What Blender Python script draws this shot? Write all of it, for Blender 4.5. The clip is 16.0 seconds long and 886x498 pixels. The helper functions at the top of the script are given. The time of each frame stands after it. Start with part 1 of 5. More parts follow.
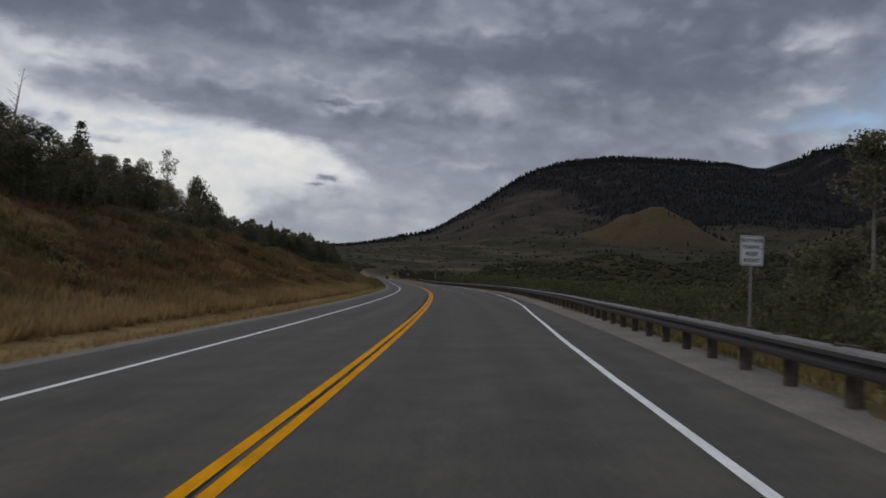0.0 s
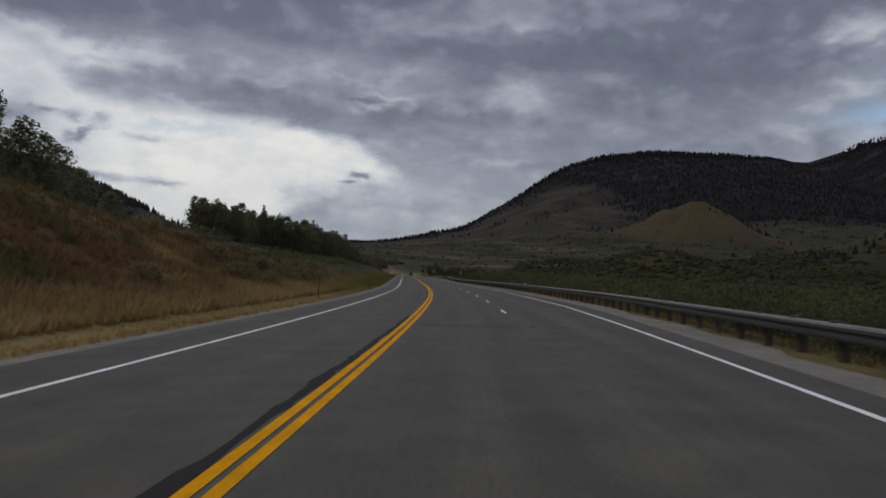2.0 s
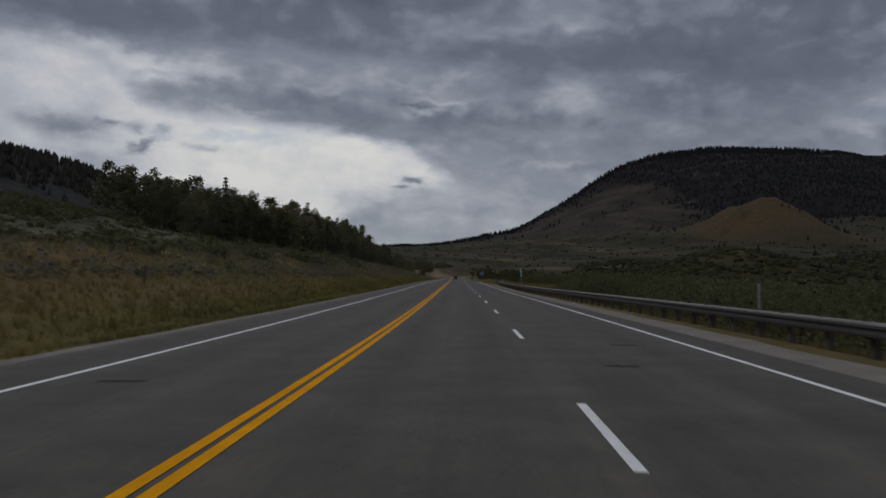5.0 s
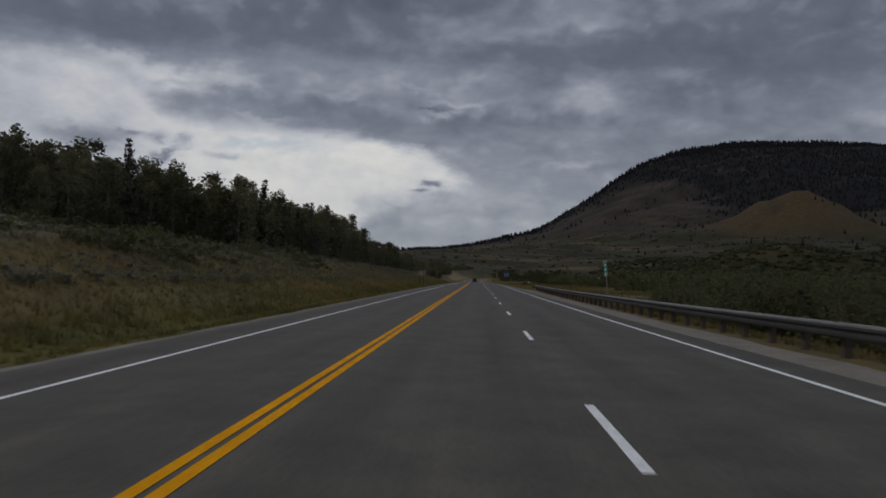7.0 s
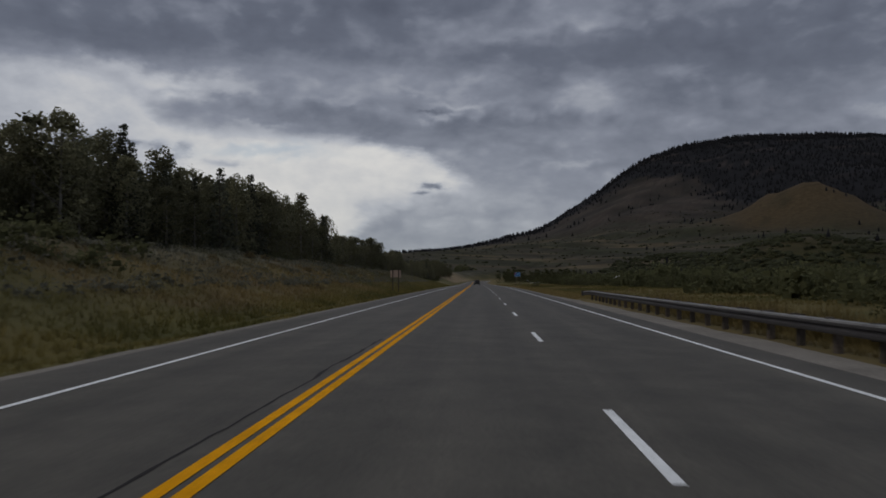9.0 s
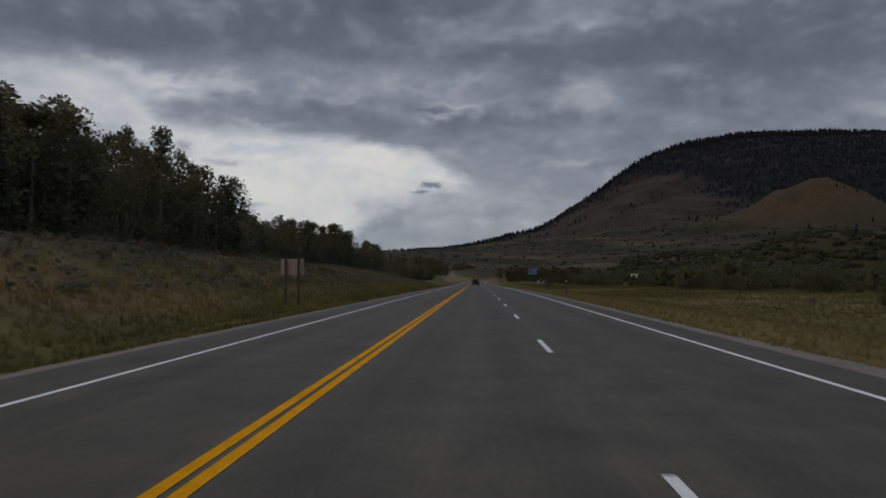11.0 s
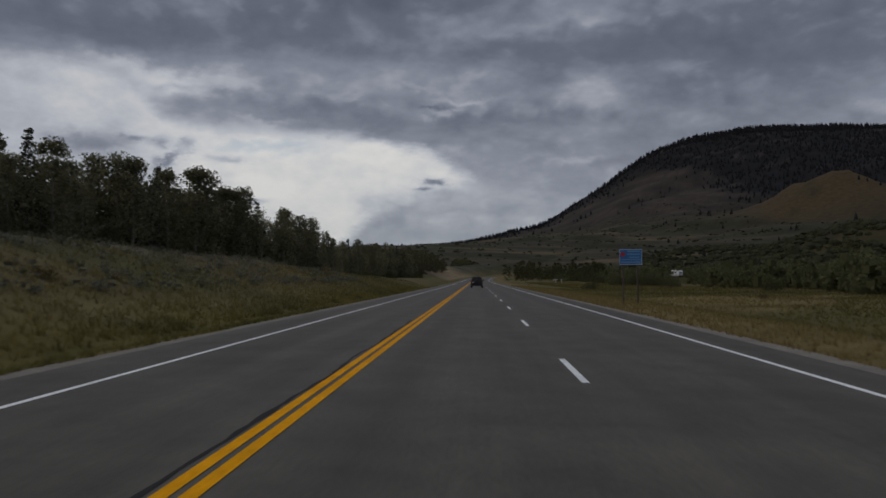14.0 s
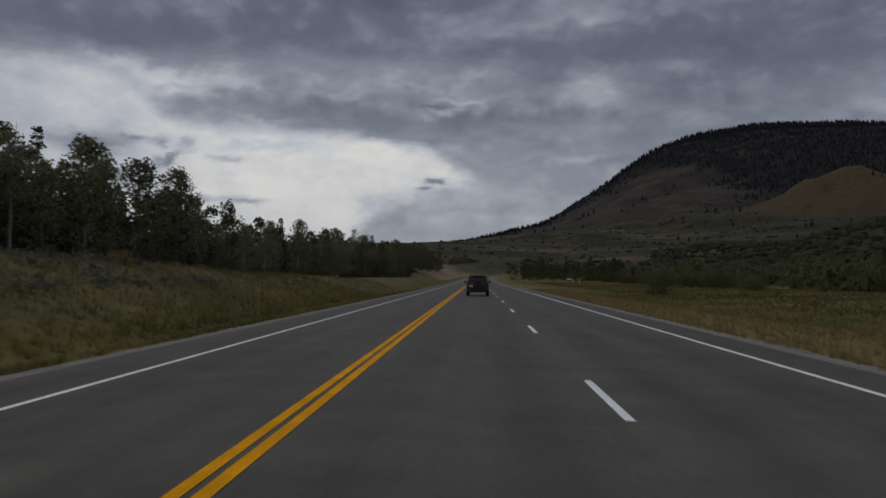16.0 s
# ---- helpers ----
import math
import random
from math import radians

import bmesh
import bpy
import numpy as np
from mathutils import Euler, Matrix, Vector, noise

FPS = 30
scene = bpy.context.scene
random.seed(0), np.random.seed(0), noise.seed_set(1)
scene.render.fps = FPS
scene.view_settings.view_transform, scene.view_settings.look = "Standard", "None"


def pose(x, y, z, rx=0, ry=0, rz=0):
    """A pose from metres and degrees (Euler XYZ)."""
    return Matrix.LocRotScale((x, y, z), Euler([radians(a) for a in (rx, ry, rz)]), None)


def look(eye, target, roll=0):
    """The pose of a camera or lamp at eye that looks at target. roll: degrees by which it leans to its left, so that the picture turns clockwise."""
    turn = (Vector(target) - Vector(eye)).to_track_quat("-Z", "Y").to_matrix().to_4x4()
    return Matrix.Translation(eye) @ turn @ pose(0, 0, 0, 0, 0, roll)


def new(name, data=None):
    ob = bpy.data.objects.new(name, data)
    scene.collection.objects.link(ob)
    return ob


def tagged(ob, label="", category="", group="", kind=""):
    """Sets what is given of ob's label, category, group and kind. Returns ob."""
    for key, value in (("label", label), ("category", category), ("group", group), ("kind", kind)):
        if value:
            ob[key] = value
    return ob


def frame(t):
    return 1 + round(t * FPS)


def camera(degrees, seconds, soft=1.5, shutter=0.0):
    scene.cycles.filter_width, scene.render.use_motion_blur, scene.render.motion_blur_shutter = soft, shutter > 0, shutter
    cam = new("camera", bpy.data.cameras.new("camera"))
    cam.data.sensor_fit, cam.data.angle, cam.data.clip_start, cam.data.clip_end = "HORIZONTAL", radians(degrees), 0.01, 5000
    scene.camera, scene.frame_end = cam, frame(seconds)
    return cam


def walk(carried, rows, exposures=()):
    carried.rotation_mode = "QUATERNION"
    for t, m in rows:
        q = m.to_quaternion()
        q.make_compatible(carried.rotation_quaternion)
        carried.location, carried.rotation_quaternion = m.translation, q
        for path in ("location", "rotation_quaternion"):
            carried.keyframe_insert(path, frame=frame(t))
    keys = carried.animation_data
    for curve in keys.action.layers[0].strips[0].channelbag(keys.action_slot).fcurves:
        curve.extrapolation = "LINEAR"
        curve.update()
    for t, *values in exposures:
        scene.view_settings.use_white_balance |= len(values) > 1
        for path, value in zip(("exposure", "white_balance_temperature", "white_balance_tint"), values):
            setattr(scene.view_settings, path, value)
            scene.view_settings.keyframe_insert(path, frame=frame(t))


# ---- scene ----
cam = camera(63.21, 16.0, soft=1.7, shutter=0.16)
PATH = [
    (0.0, pose(4.752, 18.444, 1.579, 92.394, -2.533, -6.080)),
    (0.5, pose(6.441, 30.447, 1.587, 92.369, -2.596, -5.344)),
    (1.0, pose(8.005, 42.470, 1.590, 92.125, -2.659, -4.741)),
    (1.5, pose(9.464, 54.513, 1.588, 92.106, -2.588, -4.076)),
    (2.0, pose(10.797, 66.584, 1.581, 92.059, -2.625, -3.515)),
    (2.5, pose(12.043, 78.684, 1.571, 92.375, -2.449, -2.909)),
    (3.0, pose(13.150, 90.829, 1.559, 92.265, -2.261, -2.191)),
    (3.5, pose(14.166, 103.021, 1.549, 92.052, -2.336, -1.575)),
    (4.0, pose(15.023, 115.235, 1.540, 92.227, -1.947, -0.740)),
    (4.5, pose(15.706, 127.433, 1.533, 92.130, -2.137, 0.006)),
    (5.0, pose(16.237, 139.628, 1.532, 92.178, -2.064, 0.722)),
    (5.5, pose(16.555, 151.830, 1.535, 92.225, -1.883, 1.363)),
    (6.0, pose(16.773, 164.028, 1.544, 92.273, -1.649, 1.844)),
    (6.5, pose(16.928, 176.221, 1.558, 92.318, -1.365, 2.155)),
    (7.0, pose(17.047, 188.411, 1.576, 92.357, -1.043, 2.370)),
    (7.5, pose(17.149, 200.598, 1.596, 92.391, -0.700, 2.518)),
    (8.0, pose(17.205, 212.792, 1.619, 92.533, -0.232, 2.520)),
    (8.5, pose(17.262, 225.054, 1.645, 92.486, 0.059, 2.499)),
    (9.0, pose(17.320, 237.455, 1.675, 92.535, 0.281, 2.583)),
    (9.5, pose(17.426, 250.355, 1.707, 92.516, 0.363, 2.557)),
    (10.0, pose(17.527, 263.255, 1.739, 92.497, 0.390, 2.549)),
    (10.5, pose(17.620, 276.155, 1.773, 92.478, 0.370, 2.556)),
    (11.0, pose(17.704, 289.056, 1.808, 92.454, 0.325, 2.558)),
    (11.5, pose(17.781, 301.956, 1.841, 92.425, 0.274, 2.554)),
    (12.0, pose(17.844, 314.871, 1.872, 92.478, 0.351, 2.569)),
    (12.5, pose(17.901, 327.792, 1.899, 92.446, 0.318, 2.606)),
    (13.0, pose(17.950, 340.714, 1.920, 92.312, 0.319, 2.660)),
    (13.5, pose(17.978, 353.628, 1.933, 92.315, 0.242, 2.693)),
    (14.0, pose(17.994, 366.534, 1.937, 92.217, 0.218, 2.774)),
    (14.5, pose(17.996, 379.427, 1.930, 92.338, 0.183, 2.836)),
    (15.0, pose(17.978, 392.306, 1.915, 92.202, 0.244, 2.826)),
    (15.5, pose(17.947, 405.176, 1.893, 92.110, 0.259, 2.858)),
    (16.0, pose(17.902, 418.040, 1.867, 92.161, 0.251, 2.831)),
]
walk(cam, PATH, exposures=[(0.0, 0.20), (3.0, 0.21), (4.0, 0.04), (5.0, -0.05), (9.0, -0.06), (16.0, -0.04)])

# ---- world, sun, exposure ----
SUN_AZ, SUN_EL = radians(-112), radians(44)


def build_world():
    world = bpy.data.worlds.new("world")
    scene.world = world
    world.use_nodes = True
    nt = world.node_tree
    N, L = nt.nodes, nt.links
    N.clear()

    def math(op, a, b=None, clamp=False):
        n = N.new("ShaderNodeMath")
        n.operation, n.use_clamp = op, clamp
        for i, v in enumerate((a, b)):
            if v is None:
                continue
            if isinstance(v, (int, float)):
                n.inputs[i].default_value = v
            else:
                L.new(v, n.inputs[i])
        return n.outputs[0]

    def mix(fac, a, b):
        n = N.new("ShaderNodeMix")
        n.data_type = "RGBA"
        for sock, v in ((n.inputs[0], fac), (n.inputs[6], a), (n.inputs[7], b)):
            if isinstance(v, (int, float)):
                sock.default_value = v
            elif isinstance(v, tuple):
                sock.default_value = (*v, 1)
            else:
                L.new(v, sock)
        return n.outputs[2]

    def fbm(vec, scale, detail, rough, lac=2.0):
        n = N.new("ShaderNodeTexNoise")
        n.inputs["Scale"].default_value = scale
        n.inputs["Detail"].default_value = detail
        n.inputs["Roughness"].default_value = rough
        n.inputs["Lacunarity"].default_value = lac
        L.new(vec, n.inputs["Vector"])
        return n.outputs["Fac"]

    def combine(a, b, c=0.0):
        n = N.new("ShaderNodeCombineXYZ")
        for i, v in enumerate((a, b, c)):
            if isinstance(v, (int, float)):
                n.inputs[i].default_value = v
            else:
                L.new(v, n.inputs[i])
        return n.outputs[0]

    co = N.new("ShaderNodeTexCoord")
    sep = N.new("ShaderNodeSeparateXYZ")
    L.new(co.outputs["Generated"], sep.inputs[0])
    X, Y, Z = sep.outputs
    el = math("MULTIPLY", math("ARCSINE", Z), 57.2958)
    az = math("MULTIPLY", math("ARCTAN2", X, Y), 57.2958)
    ang = combine(math("MULTIPLY", az, 0.060), math("MULTIPLY", el, 0.105))
    band = combine(math("MULTIPLY", az, 0.034), math("MULTIPLY", el, 0.125), 7.3)
    low = fbm(band, 1.5, 4, 0.5)
    puff = fbm(ang, 2.3, 5, 0.52)
    curl = fbm(ang, 6.5, 5, 0.55)
    # rounded heaps: smooth cells, torn by noise
    tear = N.new("ShaderNodeVectorMath")
    tear.operation = "MULTIPLY_ADD"
    tn = N.new("ShaderNodeTexNoise")
    tn.inputs["Scale"].default_value, tn.inputs["Detail"].default_value, tn.inputs["Roughness"].default_value = 2.4, 4.0, 0.55
    L.new(ang, tn.inputs["Vector"])
    L.new(tn.outputs["Color"], tear.inputs[0])
    tear.inputs[1].default_value = (0.55, 0.45, 0.0)
    L.new(ang, tear.inputs[2])

    def cells(scale):
        n = N.new("ShaderNodeTexVoronoi")
        n.feature = "SMOOTH_F1"
        n.inputs["Scale"].default_value, n.inputs["Smoothness"].default_value = scale, 0.55
        L.new(tear.outputs[0], n.inputs["Vector"])
        return n.outputs["Distance"]

    heap, lump = cells(3.4), cells(9.0)
    rough = math("ADD", math("MULTIPLY", math("SUBTRACT", fbm(ang, 3.2, 6, 0.6), 0.5), 3.6), math("MULTIPLY", math("SUBTRACT", lump, 0.45), -0.9))
    side = math("MULTIPLY", math("SUBTRACT", fbm(combine(math("MULTIPLY", el, 0.16), math("MULTIPLY", az, 0.07), 3.0), 2.6, 5, 0.58), 0.5), 7.0)
    az2, el2 = math("ADD", az, side), math("ADD", el, rough)
    fine1 = math("MULTIPLY", math("SUBTRACT", fbm(ang, 12.0, 4, 0.6), 0.5), 2.4)
    az3, el3 = math("ADD", az, fine1), math("ADD", el, math("MULTIPLY", fine1, -0.4))

    def blob(a0, e0, wa, we, amount, lean=0.0, crisp=1.0, small=False):
        da = math("SUBTRACT", az3 if small else az2, a0)
        de = math("ADD", math("SUBTRACT", el3 if small else el2, e0), math("MULTIPLY", da, lean))
        q = math("POWER", math("ADD", math("POWER", math("ABSOLUTE", math("DIVIDE", da, wa)), 2.0), math("POWER", math("ABSOLUTE", math("DIVIDE", de, we)), 2.0)), crisp)
        return math("MULTIPLY", math("EXPONENT", math("MULTIPLY", q, -1.0)), amount)

    def outline(points):
        """Elevation of a cloud's edge, by azimuth from -40 to 40 degrees."""
        n = N.new("ShaderNodeValToRGB")
        L.new(math("DIVIDE", math("ADD", az2, 40.0), 80.0, True), n.inputs[0])
        es = n.color_ramp.elements
        while len(es) < len(points):
            es.new(0.5)
        for el_, (a, v) in zip(es, points):
            el_.position = (a + 40) / 80
            g = (v + 10) / 30
            el_.color = (g, g, g, 1)
        return math("SUBTRACT", math("MULTIPLY", n.outputs[0], 30.0), 10.0)

    def soft(value, width):
        n = N.new("ShaderNodeMapRange")
        n.interpolation_type = "SMOOTHSTEP"
        n.inputs[1].default_value, n.inputs[2].default_value = -width, width
        L.new(value, n.inputs[0])
        return n.outputs[0]

    # the bright opening under the deck, with its pointed end
    top = outline(((-40, 15.5), (-31, 15.0), (-27, 13.6), (-24, 11.8), (-19, 11.2), (-13.5, 11.1), (-8.3, 11.0), (-6.3, 10.5), (-3.8, 9.4), (-1.0, 8.1), (0.5, 7.2), (4, 4.0)))
    foot = outline(((-40, -9), (-17, -6), (-12.5, 0.5), (-10.8, 3.2), (-9, 4.8), (-6.3, 5.8), (-3.6, 6.7), (-1.0, 7.7), (2, 9.0)))
    hole = math("MULTIPLY", soft(math("SUBTRACT", top, math("ADD", el, math("MULTIPLY", rough, 0.40))), 0.75), soft(math("SUBTRACT", math("ADD", el, math("MULTIPLY", rough, 0.5)), foot), 1.5))
    # openings and thick parts of the deck
    total = math("ADD", math("MULTIPLY", math("SUBTRACT", low, 0.5), 0.42), math("MULTIPLY", math("SUBTRACT", 0.42, heap), 0.17))
    total = math("ADD", total, math("MULTIPLY", math("SUBTRACT", puff, 0.5), 0.26))
    total = math("ADD", total, math("MULTIPLY", math("SUBTRACT", curl, 0.5), 0.22))
    total = math("ADD", total, math("MULTIPLY", math("SUBTRACT", 0.42, lump), 0.13))
    total = math("ADD", total, math("MULTIPLY", math("SUBTRACT", 14.0, math("MINIMUM", math("MAXIMUM", el, 6.0), 22.0)), 0.011))
    for b in ((-30, 13.6, 9, 1.6, 0.30), (-27.5, 15.2, 2.6, 0.7, 0.22), (-23.6, 14.5, 2.6, 0.9, 0.24), (-19.3, 14.9, 2.6, 0.8, 0.20), (-34, 12.2, 7, 1.4, 0.22), (-30, 17.0, 7, 1.4, 0.10), (-9, 16.0, 12, 1.6, 0.05),
              (9.4, 13.9, 3.0, 1.2, 0.19), (13.5, 12.4, 3.5, 1.0, 0.09), (16.3, 15.3, 1.3, 0.5, 0.12), (7.8, 19.4, 3.0, 0.8, 0.13), (2.4, 18.8, 3.0, 0.5, 0.13), (-2.2, 12.8, 2.0, 0.45, 0.22),
              (-0.8, 13.7, 3.5, 0.4, 0.16), (5.4, 11.1, 3.5, 0.7, 0.08), (7.6, 9.3, 3.0, 0.6, 0.17), (-5.4, 14.7, 2.0, 0.5, 0.12), (-10.8, 14.0, 2.2, 0.4, 0.10),
              (-16.9, 11.6, 2.6, 0.4, 0.16), (33.2, 13.8, 3.0, 1.2, 0.26), (23, 13.0, 6.0, 1.8, -0.08), (33.2, 17.8, 2.2, 1.3, 0.34), (29.0, 11.0, 3.2, 0.7, 0.16), (4.0, 6.0, 9.0, 3.2, 0.12),
              (-11, 19.6, 14, 1.9, -0.11), (-3, 17.2, 6.0, 0.8, -0.06), (-22, 18.2, 8.0, 1.3, -0.10), (-15.5, 13.1, 7.0, 0.9, -0.12), (-9.0, 12.2, 6.0, 0.7, -0.09),
              (16, 18.2, 9.0, 1.9, -0.12), (26, 16.2, 9.0, 2.6, -0.15), (2.0, 12.4, 4.0, 0.5, -0.07), (-31, 17.4, 4.0, 1.2, -0.10), (20, 10.0, 9.0, 2.4, -0.05)):
        total = math("ADD", total, blob(*b))
    level = math("ADD", total, 0.40)
    glow = math("ADD", math("ADD", 0.94, math("MULTIPLY", math("MINIMUM", math("ADD", az2, 18.0), 0.0), 0.017)), math("MULTIPLY", math("SUBTRACT", math("ADD", puff, curl), 1.0), 0.36))
    level = math("ADD", math("MULTIPLY", level, math("SUBTRACT", 1.0, hole)), math("MULTIPLY", glow, hole))
    # torn scraps of cloud across the opening
    for b in ((-29.0, 9.6, 2.4, 0.9, -0.42), (-23.7, 8.8, 1.2, 0.40, -0.50, -0.45), (-24.2, 10.0, 0.6, 0.4, -0.35), (-22.4, 10.1, 0.5, 0.4, -0.30), (-25.9, 10.2, 0.9, 0.25, -0.30),
              (-22.8, 6.0, 2.4, 0.32, -0.48, 0.05), (-18.1, 5.9, 1.5, 0.24, -0.42), (-19.3, 9.0, 1.4, 0.25, -0.28), (-3.5, 7.55, 1.0, 0.22, -0.60), (-4.3, 7.0, 0.8, 0.16, -0.42),
              (-3.2, 13.35, 1.3, 0.18, -0.22), (-27, 7.3, 3.0, 0.7, -0.22)):
        level = math("ADD", level, blob(*(b + (0.0, 1.0, True) if len(b) == 5 else b + (1.0, True))))
    # the deck thins out overhead, beyond the view
    over = math("MULTIPLY", math("SUBTRACT", el, 23.0), 0.02, True)
    level = math("ADD", level, math("MULTIPLY", over, 0.36))
    ramp = N.new("ShaderNodeValToRGB")
    L.new(level, ramp.inputs[0])
    e = ramp.color_ramp.elements
    e[0].position, e[0].color = 0.0, (0.079, 0.090, 0.125, 1)
    e[1].position, e[1].color = 1.0, (0.70, 0.69, 0.675, 1)
    for p, c in ((0.25, (0.124, 0.140, 0.185)), (0.45, (0.220, 0.240, 0.298)), (0.72, (0.44, 0.460, 0.510))):
        q = e.new(p)
        q.color = (*c, 1)
    sky = N.new("ShaderNodeTexSky")
    sky.sky_type, sky.sun_disc = "NISHITA", False
    sky.sun_elevation, sky.sun_rotation = SUN_EL, SUN_AZ
    blue = N.new("ShaderNodeVectorMath")
    blue.operation = "SCALE"
    L.new(sky.outputs[0], blue.inputs[0])
    blue.inputs["Scale"].default_value = 0.10
    gap = math("ADD", blob(35.4, 12.0, 3.2, 0.9, 0.85), math("ADD", blob(-16.5, 10.1, 4.5, 0.45, 0.42), blob(41, 14, 4, 2.5, 0.6)), True)
    col = mix(gap, ramp.outputs[0], blue.outputs[0])
    # pale rain haze low over the far valley
    haze = math("MULTIPLY", math("EXPONENT", math("MULTIPLY", math("MAXIMUM", el, 0.0), -0.19)), 0.60)
    col = mix(haze, col, (0.335, 0.368, 0.372))
    bg = N.new("ShaderNodeBackground")
    L.new(col, bg.inputs[0])
    bg.inputs[1].default_value = 1.0
    out = N.new("ShaderNodeOutputWorld")
    L.new(bg.outputs[0], out.inputs[0])


build_world()
sun = new("sun", bpy.data.lights.new("sun", "SUN"))
sun.data.energy, sun.data.angle, sun.data.color = 0.66, radians(24), (1.0, 0.94, 0.84)
sun.matrix_world = look((math.sin(SUN_AZ) * 50, math.cos(SUN_AZ) * 50, 60), (0, 0, 60 - 50 * math.tan(SUN_EL)))

# ---- materials ----


def material(name, color, rough=0.8, metal=0.0, grain=0.0, scale=8.0, stain=0.0, stain_scale=0.6, bump=0.0, island=0.0, thing=0.0, attr="", spec=0.5, across=False, thin=0.0):
    """A surface with fine grain, larger stains, relief, and a shift of tone from piece to piece or thing to thing."""
    m = bpy.data.materials.new(name)
    m.use_nodes = True
    nt = m.node_tree
    N, L = nt.nodes, nt.links
    b = N["Principled BSDF"]
    b.inputs["Roughness"].default_value, b.inputs["Metallic"].default_value = rough, metal
    b.inputs["Specular IOR Level"].default_value = spec
    geo = N.new("ShaderNodeNewGeometry")
    if attr:
        a = N.new("ShaderNodeAttribute")
        a.attribute_name = attr
        col = a.outputs["Color"]
    else:
        c = N.new("ShaderNodeRGB")
        c.outputs[0].default_value = (*color, 1)
        col = c.outputs[0]

    def scaled(source, amount, lo=0.5):
        nonlocal col
        mr = N.new("ShaderNodeMapRange")
        L.new(source, mr.inputs[0])
        mr.inputs[1].default_value, mr.inputs[2].default_value = 0.5 - lo, 0.5 + lo
        mr.inputs[3].default_value, mr.inputs[4].default_value = 1 - amount, 1 + amount
        v = N.new("ShaderNodeVectorMath")
        v.operation = "SCALE"
        L.new(col, v.inputs[0])
        L.new(mr.outputs[0], v.inputs["Scale"])
        col = v.outputs[0]

    def fbm(s, detail=5.0):
        n = N.new("ShaderNodeTexNoise")
        n.inputs["Scale"].default_value, n.inputs["Detail"].default_value, n.inputs["Roughness"].default_value = s, detail, 0.62
        L.new(geo.outputs["Position"], n.inputs["Vector"])
        return n.outputs["Fac"]

    if grain:
        g = fbm(scale)
        scaled(g, grain, 0.25)
        if bump:
            bp = N.new("ShaderNodeBump")
            bp.inputs["Strength"].default_value, bp.inputs["Distance"].default_value = bump, 0.3 / scale
            L.new(g, bp.inputs["Height"])
            L.new(bp.outputs[0], b.inputs["Normal"])
    if stain:
        scaled(fbm(stain_scale), stain, 0.22)
    if island:
        scaled(geo.outputs["Random Per Island"], island)
    if thing:
        oi = N.new("ShaderNodeObjectInfo")
        scaled(oi.outputs["Random"], thing)
    L.new(col, b.inputs["Base Color"])
    if across:
        # oil and wear along the wheel paths, with long streaks
        at = N.new("ShaderNodeAttribute")
        at.attribute_name = "lane"
        sp = N.new("ShaderNodeSeparateXYZ")
        L.new(at.outputs["Vector"], sp.inputs[0])
        ph = N.new("ShaderNodeMath")
        ph.operation = "MULTIPLY"
        L.new(sp.outputs[0], ph.inputs[0])
        ph.inputs[1].default_value = 6.2832 / 1.8
        cs = N.new("ShaderNodeMath")
        cs.operation = "COSINE"
        L.new(ph.outputs[0], cs.inputs[0])
        hf = N.new("ShaderNodeMath")
        hf.operation = "MULTIPLY_ADD"
        L.new(cs.outputs[0], hf.inputs[0])
        hf.inputs[1].default_value, hf.inputs[2].default_value = 0.5, 0.5
        scaled(hf.outputs[0], 0.09)
        mp = N.new("ShaderNodeVectorMath")
        mp.operation = "MULTIPLY"
        L.new(at.outputs["Vector"], mp.inputs[0])
        mp.inputs[1].default_value = (1.6, 0.045, 0)
        st = N.new("ShaderNodeTexNoise")
        st.inputs["Scale"].default_value, st.inputs["Detail"].default_value, st.inputs["Roughness"].default_value = 1.0, 6.0, 0.65
        L.new(mp.outputs[0], st.inputs["Vector"])
        scaled(st.outputs["Fac"], 0.22, 0.25)
        L.new(col, b.inputs["Base Color"])
    if thin:
        # leaves and blades let light through
        tr = N.new("ShaderNodeBsdfTranslucent")
        L.new(col, tr.inputs["Color"])
        mx = N.new("ShaderNodeMixShader")
        mx.inputs[0].default_value = thin
        L.new(b.outputs[0], mx.inputs[1])
        L.new(tr.outputs[0], mx.inputs[2])
        L.new(mx.outputs[0], N["Material Output"].inputs["Surface"])
    return m


